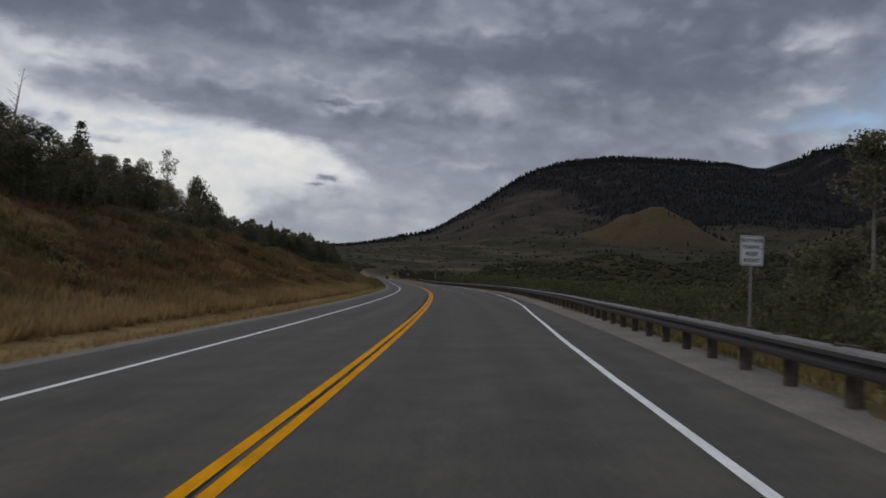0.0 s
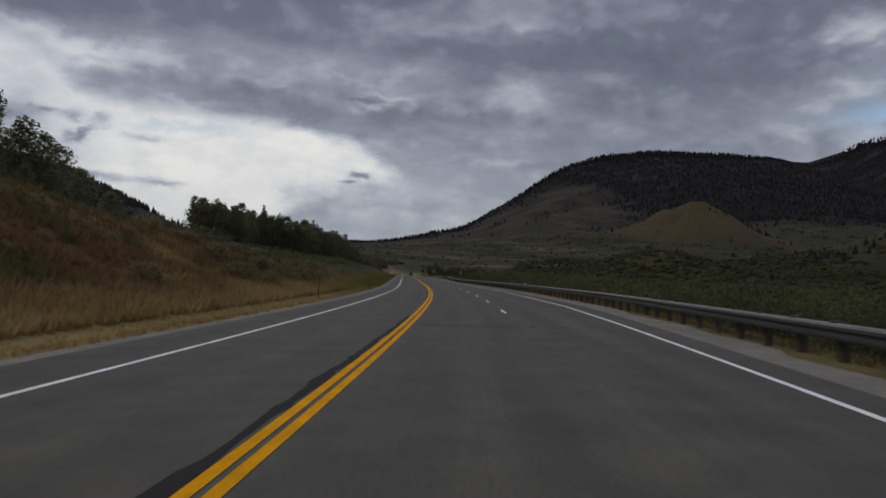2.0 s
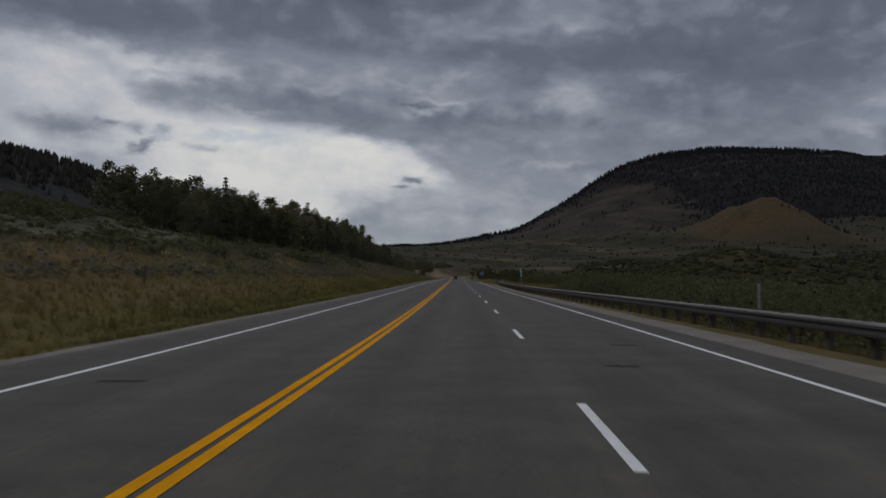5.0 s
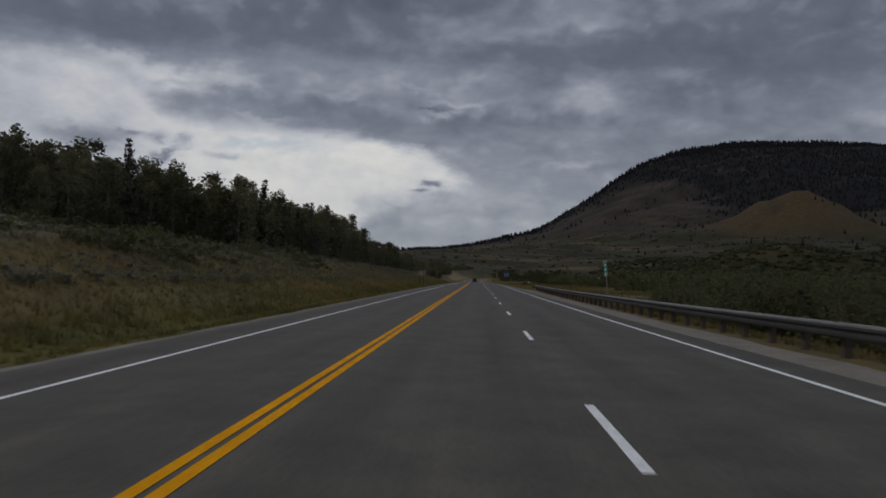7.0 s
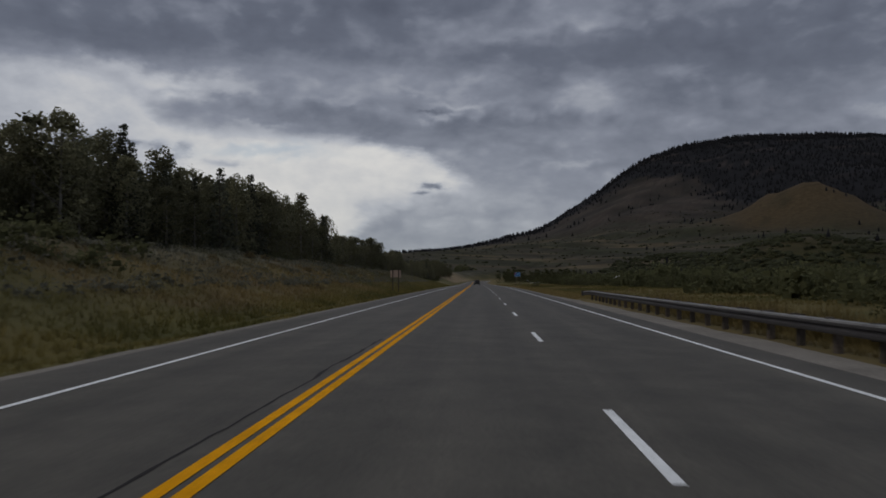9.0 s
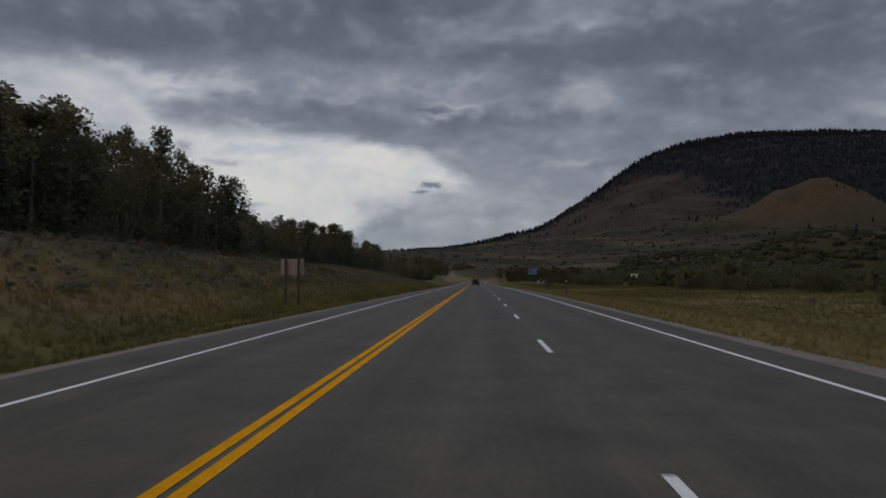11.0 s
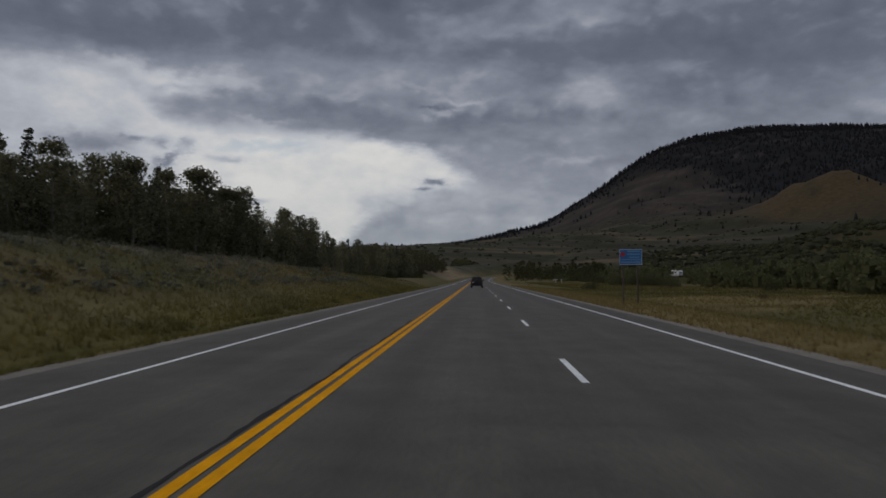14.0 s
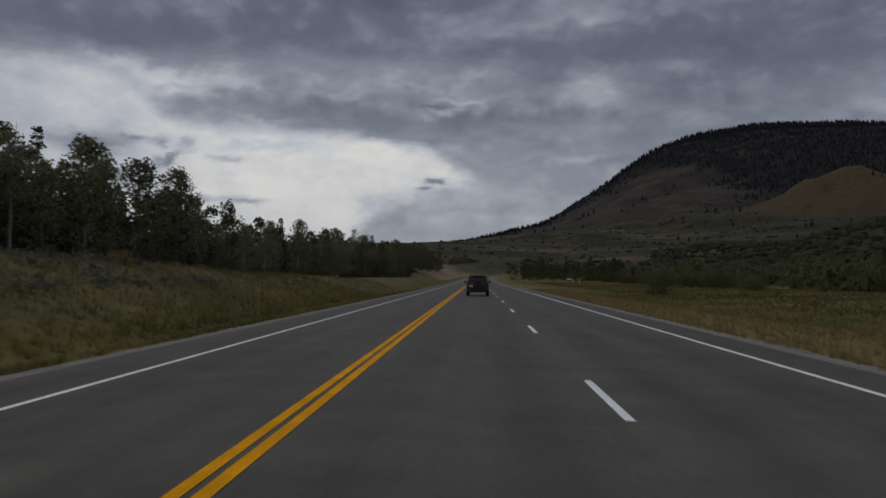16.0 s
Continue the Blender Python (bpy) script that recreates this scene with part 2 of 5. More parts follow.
M = {
    "ground": material("ground cover", (1, 1, 1), 0.95, grain=0.16, scale=1.3, stain=0.26, stain_scale=0.11, bump=0.12, attr="cover", spec=0.1),
    "asphalt": material("asphalt", (0.077, 0.0700, 0.0570), 0.70, grain=0.34, scale=20, stain=0.24, stain_scale=0.9, bump=0.26, spec=0.36, across=True),
    "tar": material("tar seal", (0.022, 0.020, 0.019), 0.8, grain=0.2, scale=14, spec=0.2),
    "gravel": material("gravel", (0.205, 0.188, 0.165), 0.95, grain=0.35, scale=16, stain=0.2, stain_scale=0.8, bump=0.7, spec=0.2),
    "yellow": material("yellow road paint", (0.74, 0.325, 0.0), 0.85, grain=0.25, scale=22, stain=0.18, stain_scale=1.6, spec=0.1),
    "white": material("white road paint", (0.80, 0.82, 0.82), 0.7, grain=0.2, scale=24, stain=0.15, stain_scale=1.3),
    # one galvanised beam: shaded face coloured dark, sky-reflecting top coloured pale
    "steel": material("weathered galvanised steel, painted shaded dark", (0.046, 0.042, 0.043), 0.6, 0.0, grain=0.15, scale=6, stain=0.22, stain_scale=0.7),
    "steel_skylit": material("worn steel top, painted sky-lit pale", (0.17, 0.165, 0.16), 0.6, 0.0, grain=0.3, scale=5, stain=0.25, stain_scale=0.6),
    "post_wood": material("weathered timber", (0.075, 0.06, 0.048), 0.9, grain=0.4, scale=14, thing=0.3),
    "sign_white": material("white sign sheeting", (0.62, 0.64, 0.66), 0.5, grain=0.05, scale=9),
    "sign_black": material("black sign lettering", (0.02, 0.02, 0.022), 0.6),
    "sign_green": material("green sign sheeting", (0.012, 0.165, 0.105), 0.5, grain=0.06, scale=9),
    "sign_blue": material("blue sign sheeting", (0.018, 0.135, 0.36), 0.5, grain=0.06, scale=9),
    "sign_red": material("red sign emblem", (0.36, 0.03, 0.05), 0.5),
    "plywood": material("bare sign back", (0.40, 0.29, 0.23), 0.8, grain=0.14, scale=7, stain=0.1, stain_scale=2),
    "leaf_aspen": material("aspen leaves", (0.178, 0.172, 0.104), 0.9, island=0.3, thing=0.3, spec=0.05, thin=0.5),
    "leaf_conifer": material("conifer needles", (0.10, 0.104, 0.076), 0.9, island=0.4, thing=0.3, spec=0.05, thin=0.4),
    "leaf_willow": material("willow leaves", (0.108, 0.110, 0.056), 0.9, island=0.2, thing=0.3, spec=0.03, thin=0.5),
    "leaf_sage": material("sagebrush leaves", (0.185, 0.182, 0.140), 0.9, island=0.2, thing=0.3, spec=0.05, thin=0.5),
    "leaf_brush": material("rusty brush leaves", (0.215, 0.170, 0.088), 0.9, island=0.3, thing=0.3, spec=0.03, thin=0.5),
    "bark_pale": material("pale aspen bark", (0.19, 0.175, 0.15), 0.9, grain=0.4, scale=9),
    "bark_dark": material("dark bark", (0.06, 0.048, 0.04), 0.95, grain=0.4, scale=9),
    "grass": material("dry grass", (0.25, 0.185, 0.075), 0.9, island=0.15, attr="cover", spec=0.05, thin=0.5),
    "wood_far": material("far conifers", (0.023, 0.023, 0.025), 0.95, island=0.15, spec=0.05),
    "wood_near": material("hillside conifers", (0.046, 0.044, 0.037), 0.95, island=0.25, spec=0.05),
    "rubber": material("tyre rubber", (0.018, 0.018, 0.019), 0.85, grain=0.1, scale=40),
    "car_paint": material("charcoal car paint", (0.024, 0.019, 0.019), 0.4, 0.0, grain=0.05, scale=30, spec=0.35),
    "car_glass": material("tinted car glass", (0.016, 0.019, 0.022), 0.08, spec=0.6),
    "car_trim": material("black car trim", (0.014, 0.014, 0.015), 0.6),
    "chrome": material("bright metal", (0.5, 0.5, 0.5), 0.25, 0.9),
    "tail_red": material("red lamp lens", (0.17, 0.012, 0.012), 0.25),
    "plate": material("pale number plate", (0.5, 0.5, 0.5), 0.5),
    "camper_white": material("white vehicle paint", (0.72, 0.73, 0.74), 0.4, grain=0.04, scale=6),
}

# ---- the road's line, by the distance along it ----
NODE = np.array([-80] + list(range(-20, 521, 20)) + [640, 720, 800, 880, 1000, 1600, 2400], float)
HEAD = [12.4, 9.4, 8.39, 7.39, 6.39, 5.35, 4.2, 2.93, 1.76, 0.9, 0.54, 0.41, 0.43, 0.46, 0.44, 0.38, 0.34, 0.31, 0.26, 0.18, 0.07, -0.04, -0.12, -0.13,
        -0.12, -0.12, -0.12, -0.13, -0.13, -0.13, 1.5, 6, 12, 17, 17, 17]
BANK = [1.7, 1.74, 1.79, 1.83, 1.79, 1.65, 1.56, 1.52, 1.55, 1.41, 1.13, 0.75, 0.36, 0.06, -0.08, -0.09, -0.06, -0.04, 0.02, 0.1, 0.11, 0.08, 0.04] + [0.01] * 13
GRADE = [0.1, 0.09, 0.05, 0.01, -0.02, -0.05, -0.06, -0.03, 0.03, 0.09, 0.14, 0.17, 0.17, 0.16, 0.15, 0.15, 0.14, 0.12, 0.08, 0.01, -0.05, -0.1, -0.12, -0.13,
         -0.13, -0.13, -0.13, -0.14, -0.14, 0.2, 0.6, 0.7, 0.7, 0.7, 0.6, 0.6]
FINE = np.arange(-80, 2400.1, 2.0)


def eased(values):
    v = np.radians(np.interp(FINE, NODE, values))
    return np.convolve(np.pad(v, 4, "edge"), np.ones(9) / 9, "valid")


HEADS, BANKS, GRADES = eased(HEAD), eased(BANK), eased(GRADE)


def summed(step):
    mid = 2 * (step[1:] + step[:-1]) / 2
    total = np.concatenate([[0], np.cumsum(mid)])
    return total - np.interp(-20, FINE, total)


LINE_X, LINE_Y, LINE_Z = summed(np.sin(HEADS)), summed(np.cos(HEADS)), summed(np.tan(GRADES))


def rail_offset(s):
    return np.interp(s, [-30, 7, 26, 37, 63, 87, 137, 196, 234, 262, 272], [6.0, 6.35, 7.05, 7.7, 8.8, 9.8, 10.4, 9.8, 9.75, 10.05, 10.5])


def right_line(s):
    return np.interp(s, [-30, 0, 10, 17, 23, 32, 42, 55, 70, 86], [3.75, 3.95, 4.12, 4.32, 4.6, 5.05, 5.7, 6.35, 6.9, 7.38])


def right_edge(s):
    return np.interp(s, [-30, 0, 8, 16, 31, 57, 86, 131, 192, 300], [5.3, 5.45, 5.65, 5.95, 6.3, 7.25, 8.5, 8.5, 8.3, 8.6])


LEFT_EDGE = -5.4


def crown(s):
    """Cross fall to both sides of the yellow lines, where the road runs straight."""
    return 0.0194 * np.clip((np.asarray(s, float) - 90) / 110, 0, 1)


def hump(x, a, b):
    q = np.clip((x - a) / (b - a), 0, 1)
    return q * q * (3 - 2 * q)


def wave(x, y, size, seed=0.0):
    """Rolling unevenness between -1 and 1."""
    k = 6.2832 / size
    return (np.sin(k * (x + 0.37 * y) + seed) + np.sin(k * 1.31 * (y - 0.42 * x) + 1.7 * seed + 2) + np.sin(k * 1.93 * (0.8 * x - y) + 2.3 * seed) * 0.6
            + np.sin(k * 3.1 * (0.6 * x + y) + seed * 3.1) * 0.35) / 2.95


def crest(x):
    """Height of the mountain's crest line from end to end."""
    xs = np.arange(-4000, 5001, 50.0)
    z = np.interp(xs, [-4000, -1200, -500, -270, -94, 80, 380, 460, 560, 720, 880, 1030, 1185, 1400, 1700, 2000, 2270, 2470, 2545, 2640, 2815, 2950, 3300, 5000],
                  [120, 130, 148, 164, 178, 222, 292, 342, 408, 508, 612, 680, 732, 775, 786, 812, 838, 808, 806, 850, 938, 970, 930, 700])
    z = np.convolve(np.pad(z, 1, "edge"), np.ones(3) / 3, "valid")
    return np.interp(x, xs, z)


def far_land(x, y):
    """The valley sides, the foothills and the mountain."""
    run = np.clip((y - 700 - 120 * np.sin(x / 310.0)) / 3600, 0, 1.25)
    up = np.where(run < 1, run, 2 - run)
    top = crest(x)
    steep = 1.15 + 0.75 * hump(top, 350, 780)
    z = top * up ** steep
    z = z * (1 + 0.10 * wave(x, y, 900, 1.0) * (1 - up) * 2) + 9 * wave(x, y, 420, 2.0) * hump(up, 0.05, 0.3) * (1 - up)
    z = z + 13 * wave(x + 0.35 * y, 0.25 * y, 230, 2.6) * hump(up, 0.12, 0.4) * (1 - up)
    knoll = ((x - 828 - 10 * wave(x, y, 150, 4.4)) / 160) ** 2 + ((y - 1985) / 230) ** 2
    z = z + 128 * np.exp(-(knoll + 0.004) ** 0.72) * (1 + 0.05 * wave(x, 0.3 * y, 75, 1.9))
    z = z + 34 * np.exp(-((x - 330) / 110) ** 2 - ((y - 960) / 170) ** 2) + 165 * np.exp(-((x - 960) / 270) ** 2 - ((y - 1010) / 300) ** 2)
    z = z + 75 * np.exp(-((x + 330) / 130) ** 2 - ((y - 640) / 240) ** 2)
    return z


def left_bank(s):
    return np.interp(s, [-80, 0, 50, 85, 110, 135, 170, 240, 300, 360, 410, 450, 500, 620, 680, 760, 900, 1200],
                     [6.5, 7.0, 7.6, 6.5, 4.6, 2.7, 2.8, 4.2, 3.9, 3.8, 3.5, 2.1, 1.6, 1.6, 7, 9, 5, 2])


def ground_point(s, u):
    """World places of the ground at s along the road and u to its right (arrays or numbers)."""
    s, u = np.broadcast_arrays(np.asarray(s, float), np.asarray(u, float))
    h, bank = np.interp(s, FINE, HEADS), np.interp(s, FINE, BANKS)
    lean = h / (1 + (u / 160.0) ** 2)
    past = np.maximum(s - 2400, 0)
    x = np.interp(s, FINE, LINE_X) + u * np.cos(lean) + past * np.sin(HEADS[-1])
    y = np.interp(s, FINE, LINE_Y) - u * np.sin(lean) + past * np.cos(HEADS[-1])
    flat = np.interp(s, FINE, LINE_Z)
    edge_r = right_edge(s)
    inner = np.clip(u, LEFT_EDGE - 1.0, edge_r + 1.2)
    base = flat + inner * np.sin(bank) - crown(s) * np.abs(inner)
    # left: a shallow ditch, then the cut bank and the hillside behind it
    d = np.maximum(LEFT_EDGE - 0.6 - u, 0)
    a = left_bank(s)
    left = -0.25 * hump(d, 0, 1.5) * (1 - hump(d, 1.5, 4.5)) + a * hump(d, 1.8, 5 + a * 3.0) + np.interp(s, [0, 100, 160, 330, 430], [0.03, 0.07, 0.18, 0.16, 0.05]) * np.maximum(d - 24, 0) * (1 - hump(d, 130, 420))
    left = left + 0.10 * a * wave(x, y, 13, 0.5) * hump(d, 3, 14) + 0.35 * wave(x, y, 31, 4.0) * hump(d, 12, 40)
    # right: the fill slope down to the valley floor
    e = np.maximum(u - edge_r - 1.3, 0)
    deep = np.interp(s, [-80, 150, 230, 300, 420, 700], [-3.0, -2.4, -1.5, -0.7, -0.6, -0.8])
    right = deep * hump(e, 0.3, 9) + 0.16 * wave(x, y, 19, 1.2) * hump(e, 4, 14)
    right = right + 1.9 * np.exp(-((s - 676) / 28) ** 2 - ((u - 91) / 20) ** 2)
    side = np.where(u < 0, left, right)
    w = hump(np.abs(u), 40, 300)
    far = far_land(x, y)
    level = flat * (1 - hump(np.abs(u), 200, 900)) * (1 - hump(s, 1300, 2600))
    z = np.where((u > LEFT_EDGE - 0.6) & (u < edge_r + 1.3), flat + u * np.sin(bank) - crown(s) * np.abs(u) - 0.06, (base + side) * (1 - w) + (level + side * (1 - hump(np.abs(u), 300, 1200))) * w)
    z = z + far * np.maximum(w, hump(s, 760, 1300))
    return x, y, z


def spot(s, u, lift=0.0, turn=0.0):
    """A pose on the ground, upright, facing along the road."""
    x, y, z = ground_point(s, u)
    return pose(float(x), float(y), float(z) + lift, 0, 0, -math.degrees(float(np.interp(s, FINE, HEADS))) + turn)


def road_point(s, u, lift=0.0):
    h, b = np.interp(s, FINE, HEADS), np.interp(s, FINE, BANKS)
    x = np.interp(s, FINE, LINE_X) + u * np.cos(h) * np.cos(b)
    y = np.interp(s, FINE, LINE_Y) - u * np.sin(h) * np.cos(b)
    return x, y, np.interp(s, FINE, LINE_Z) + u * np.sin(b) - crown(s) * np.abs(u) + lift


# ---- helpers for meshes ----
def mesh_of(name, verts, faces, mat, smooth=False):
    me = bpy.data.meshes.new(name)
    me.from_pydata([tuple(v) for v in verts], [], faces)
    me.materials.append(mat)
    if smooth:
        me.polygons.foreach_set("use_smooth", [True] * len(me.polygons))
    me.update()
    return me


def placed(name, me, parent=None, m=None, label=""):
    ob = new(name, me)
    if parent is not None:
        ob.parent = parent
    if m is not None:
        ob.matrix_basis = m
    if label:
        ob["label"] = label
    return ob


def part(name, bm, mat, parent, label="", m=None):
    me = bpy.data.meshes.new(name)
    bm.to_mesh(me)
    bm.free()
    me.materials.append(mat)
    return placed(name, me, parent, m, label)


def box(size, at=(0, 0, 0), bevel=0.0, bm=None, turn=None):
    bm = bm or bmesh.new()
    r = bmesh.ops.create_cube(bm, size=1)
    mt = Matrix.Translation(at) @ (turn or Matrix()) @ Matrix.Diagonal((*size, 1))
    bmesh.ops.transform(bm, matrix=mt, verts=r["verts"])
    if bevel:
        es = list({e for v in r["verts"] for e in v.link_edges})
        bmesh.ops.bevel(bm, geom=es, offset=bevel, segments=2, affect="EDGES")
    return bm


def rod(a, b, r0, r1=None, seg=8, bm=None):
    bm = bm or bmesh.new()
    a, b = Vector(a), Vector(b)
    d = b - a
    m = Matrix.Translation((a + b) / 2) @ d.to_track_quat("Z", "Y").to_matrix().to_4x4()
    bmesh.ops.create_cone(bm, cap_ends=True, segments=seg, radius1=r0, radius2=r0 if r1 is None else r1, depth=d.length, matrix=m)
    return bm


def empty(name, m, label, category, group=""):
    ob = new(name)
    ob.matrix_basis = m
    return tagged(ob, label, category, group)


def strip(name, s_values, columns, lift, mat, parent=None):
    """A ribbon that follows the road, through columns of offsets from left to right."""
    n, k = len(s_values), len(columns)
    lane = np.zeros((n, k, 3), np.float32)
    verts = np.empty((n, k, 3))
    for i, c in enumerate(columns):
        c = np.broadcast_to(c, (n,))
        verts[:, i] = np.array(road_point(s_values, c, lift)).T
        lane[:, i, 0], lane[:, i, 1] = c, s_values
    idx = np.arange(n * k).reshape(n, k)
    faces = np.stack([idx[:-1, :-1], idx[:-1, 1:], idx[1:, 1:], idx[1:, :-1]], -1).reshape(-1, 4).tolist()
    me = mesh_of(name, verts.reshape(-1, 3), faces, mat)
    me.attributes.new("lane", "FLOAT_VECTOR", "POINT").data.foreach_set("vector", lane.ravel())
    return placed(name, me, parent)


# ---- ground ----
def spaced(start, stop, first, growth):
    out, v, step = [], start, first
    while v < stop:
        out.append(v)
        v += step
        step *= growth
    out.append(stop)
    return out


SAND, TAN, STRAW, GREEN, PINE = (np.array(c) for c in (
    (0.26, 0.20, 0.125), (0.150, 0.106, 0.042), (0.230, 0.168, 0.080), (0.074, 0.068, 0.021), (0.016, 0.016, 0.018)))


def forested(x, y, z):
    """Where conifers stand on the mountain: its broad face, and a band along the crest of the open shoulder."""
    uneven = 70 * wave(x, y, 330, 5.0) + 45 * wave(x, y, 120, 2.0)
    face = hump(x + uneven - np.interp(y, [2500, 3300, 3600, 3950, 4300], [930, 985, 1000, 870, 760]), -50, 50) * hump(y + uneven, 2450, 2700)
    rim = hump(z + 0.3 * uneven, (0.84 - 0.12 * hump(-x, -400, 0)) * crest(x), (0.93 - 0.12 * hump(-x, -400, 0)) * crest(x))
    return np.maximum(face, rim)


def pasture(x, y):
    return np.exp(-((x - 395 + 10 * wave(x, y, 60, 2.0)) / 120) ** 6 - ((y - 700 - 0.25 * (x - 395)) / 42) ** 6)


def knoll_cover(x, y, z):
    """The bare golden knoll in front of the mountain."""
    edge = 18 * wave(x, y, 90, 3.0)
    return np.exp(-((x - 800 + edge) / 215) ** 4 - ((y - 1930 + edge) / 290) ** 4) * hump(z, 84, 124)


def cover_colour(s, u, x, y, z):
    """Ground colour on each place: straw verges, rusty bank brush, sage hills, meadow, dark forest; near right slopes
    scaled darker.
    """
    def lerp(c, d, w):
        return c * (1 - w[..., None]) + d * w[..., None]
    n1, n2 = wave(x, y, 17, 0.3), wave(x, y, 47, 2.2)
    n3 = wave(x, y, 330, 5.0)
    one = np.ones(np.shape(x))
    c = np.zeros((*np.shape(x), 3)) + GREEN
    # left side
    d = LEFT_EDGE - 0.6 - u
    n0 = wave(x, y, 7.5, 1.1)
    verge = lerp(np.zeros_like(c) + STRAW * 1.05, np.zeros_like(c) + (TAN * 0.75 + STRAW * 0.4), hump(n1 + 0.5 * n0, -0.6, 0.6) * one)
    verge = lerp(verge, lerp(np.zeros_like(c) + np.array((0.120, 0.100, 0.036)), np.zeros_like(c) + np.array((0.076, 0.072, 0.025)), hump(n1 + 0.6 * n0, -0.5, 0.6)), hump(s, 85, 150) * one)
    # the cut bank: rusty brush, patches of dead gold grass, some green
    brush = lerp(np.zeros_like(c) + np.array((0.118, 0.074, 0.040)), np.zeros_like(c) + np.array((0.200, 0.140, 0.064)), hump(n1 + 0.7 * n0 + 0.3 * n2, 0.25, 0.95))
    brush = lerp(brush, np.zeros_like(c) + np.array((0.070, 0.064, 0.028)), 0.8 * hump(wave(x, y, 23, 6.0) + 0.6 * n0, 0.35, 0.8))
    brush = lerp(brush, np.zeros_like(c) + np.array((0.215, 0.160, 0.078)), 0.65 * (1 - hump(d + 2.0 * n1 + 1.5 * n0, 3.8, 7.0)))
    brush = lerp(brush, np.zeros_like(c) + np.array((0.170, 0.128, 0.064)), 0.35 * hump(d + 3 * n1, 15, 21))
    # the grassy bank farther on
    bank = lerp(np.zeros_like(c) + np.array((0.150, 0.114, 0.052)), np.zeros_like(c) + np.array((0.104, 0.094, 0.040)), hump(n2 + 0.5 * n1, -0.5, 0.5))
    bank = lerp(bank, np.zeros_like(c) + np.array((0.108, 0.076, 0.040)), 0.55 * hump(wave(x, y, 29, 3.1) + 0.5 * n0, 0.2, 0.8))
    bank = lerp(bank, lerp(np.zeros_like(c) + np.array((0.130, 0.112, 0.050)), np.zeros_like(c) + np.array((0.092, 0.088, 0.038)), hump(n2 + 0.6 * n0, -0.5, 0.5)), 0.75 * hump(s, 300, 380) * one)
    brush = lerp(brush, bank, hump(s, 100, 160) * one)
    hill = lerp(np.zeros_like(c) + np.array((0.110, 0.104, 0.076)), np.zeros_like(c) + np.array((0.064, 0.062, 0.038)), hump(n2 + 0.7 * n0 + 0.5 * n1, -0.3, 0.6))
    left = lerp(verge, brush, hump(d + 1.2 * n1, 2.6, 5.5))
    left = lerp(left, hill, hump(d + 2.5 * n1 + 1.5 * n0 + 9.5 * hump(s, 90, 120), 18, 25))
    left = lerp(left, np.zeros_like(c) + SAND, hump(s, 640, 690) * (1 - hump(s, 790, 860)) * hump(d, 2, 6) * (1 - hump(d, 26, 40)))
    left = lerp(left, np.zeros_like(c) + PINE * 2.2, hump(d + 15 * n2, 72, 125) * 0.8)
    # right side
    e = u - right_edge(s) - 1.3
    meadow = lerp(np.zeros_like(c) + np.array((0.118, 0.096, 0.038)), np.zeros_like(c) + np.array((0.080, 0.074, 0.026)), hump(n2 + 0.5 * n1, -0.7, 0.5))
    right = lerp(np.zeros_like(c) + (STRAW * 0.42 + GREEN * 0.40) * (1.0 + 0.25 * hump(s, 240, 290))[..., None], meadow, hump(e + 1.5 * n1, 2, 7))
    right = lerp(right, np.zeros_like(c) + np.array((0.190, 0.148, 0.070)), 0.7 * hump(wave(x * 0.5, y * 0.25, 31, 2.4) + 0.4 * n1, 0.2, 0.8) * hump(s, 250, 300) * hump(e, 4, 9))
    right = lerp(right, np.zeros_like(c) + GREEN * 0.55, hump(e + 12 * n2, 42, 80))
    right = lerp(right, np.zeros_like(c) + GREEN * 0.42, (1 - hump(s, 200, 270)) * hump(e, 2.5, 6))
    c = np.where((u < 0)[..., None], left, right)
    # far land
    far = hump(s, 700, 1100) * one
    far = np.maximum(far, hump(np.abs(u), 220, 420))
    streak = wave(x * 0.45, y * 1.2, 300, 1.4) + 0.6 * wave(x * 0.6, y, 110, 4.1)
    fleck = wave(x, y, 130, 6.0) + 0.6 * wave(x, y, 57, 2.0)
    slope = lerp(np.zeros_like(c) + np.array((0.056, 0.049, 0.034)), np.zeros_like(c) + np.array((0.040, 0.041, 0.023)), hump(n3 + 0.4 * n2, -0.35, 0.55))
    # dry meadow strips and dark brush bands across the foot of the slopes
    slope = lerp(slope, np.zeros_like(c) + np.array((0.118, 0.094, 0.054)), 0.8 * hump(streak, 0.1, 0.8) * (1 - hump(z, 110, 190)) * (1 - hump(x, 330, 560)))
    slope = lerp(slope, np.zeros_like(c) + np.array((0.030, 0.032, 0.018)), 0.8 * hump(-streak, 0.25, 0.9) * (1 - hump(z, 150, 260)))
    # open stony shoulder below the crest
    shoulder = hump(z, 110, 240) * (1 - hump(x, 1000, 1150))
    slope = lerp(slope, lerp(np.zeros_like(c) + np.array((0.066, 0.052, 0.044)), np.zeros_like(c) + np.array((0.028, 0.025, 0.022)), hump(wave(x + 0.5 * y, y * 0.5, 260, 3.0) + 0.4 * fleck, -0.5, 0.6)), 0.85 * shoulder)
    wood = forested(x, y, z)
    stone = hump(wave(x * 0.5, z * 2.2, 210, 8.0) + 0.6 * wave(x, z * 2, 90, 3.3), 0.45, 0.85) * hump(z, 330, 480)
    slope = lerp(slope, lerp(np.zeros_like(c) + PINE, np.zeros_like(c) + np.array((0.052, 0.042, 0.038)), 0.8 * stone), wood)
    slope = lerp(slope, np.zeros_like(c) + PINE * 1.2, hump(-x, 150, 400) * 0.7)
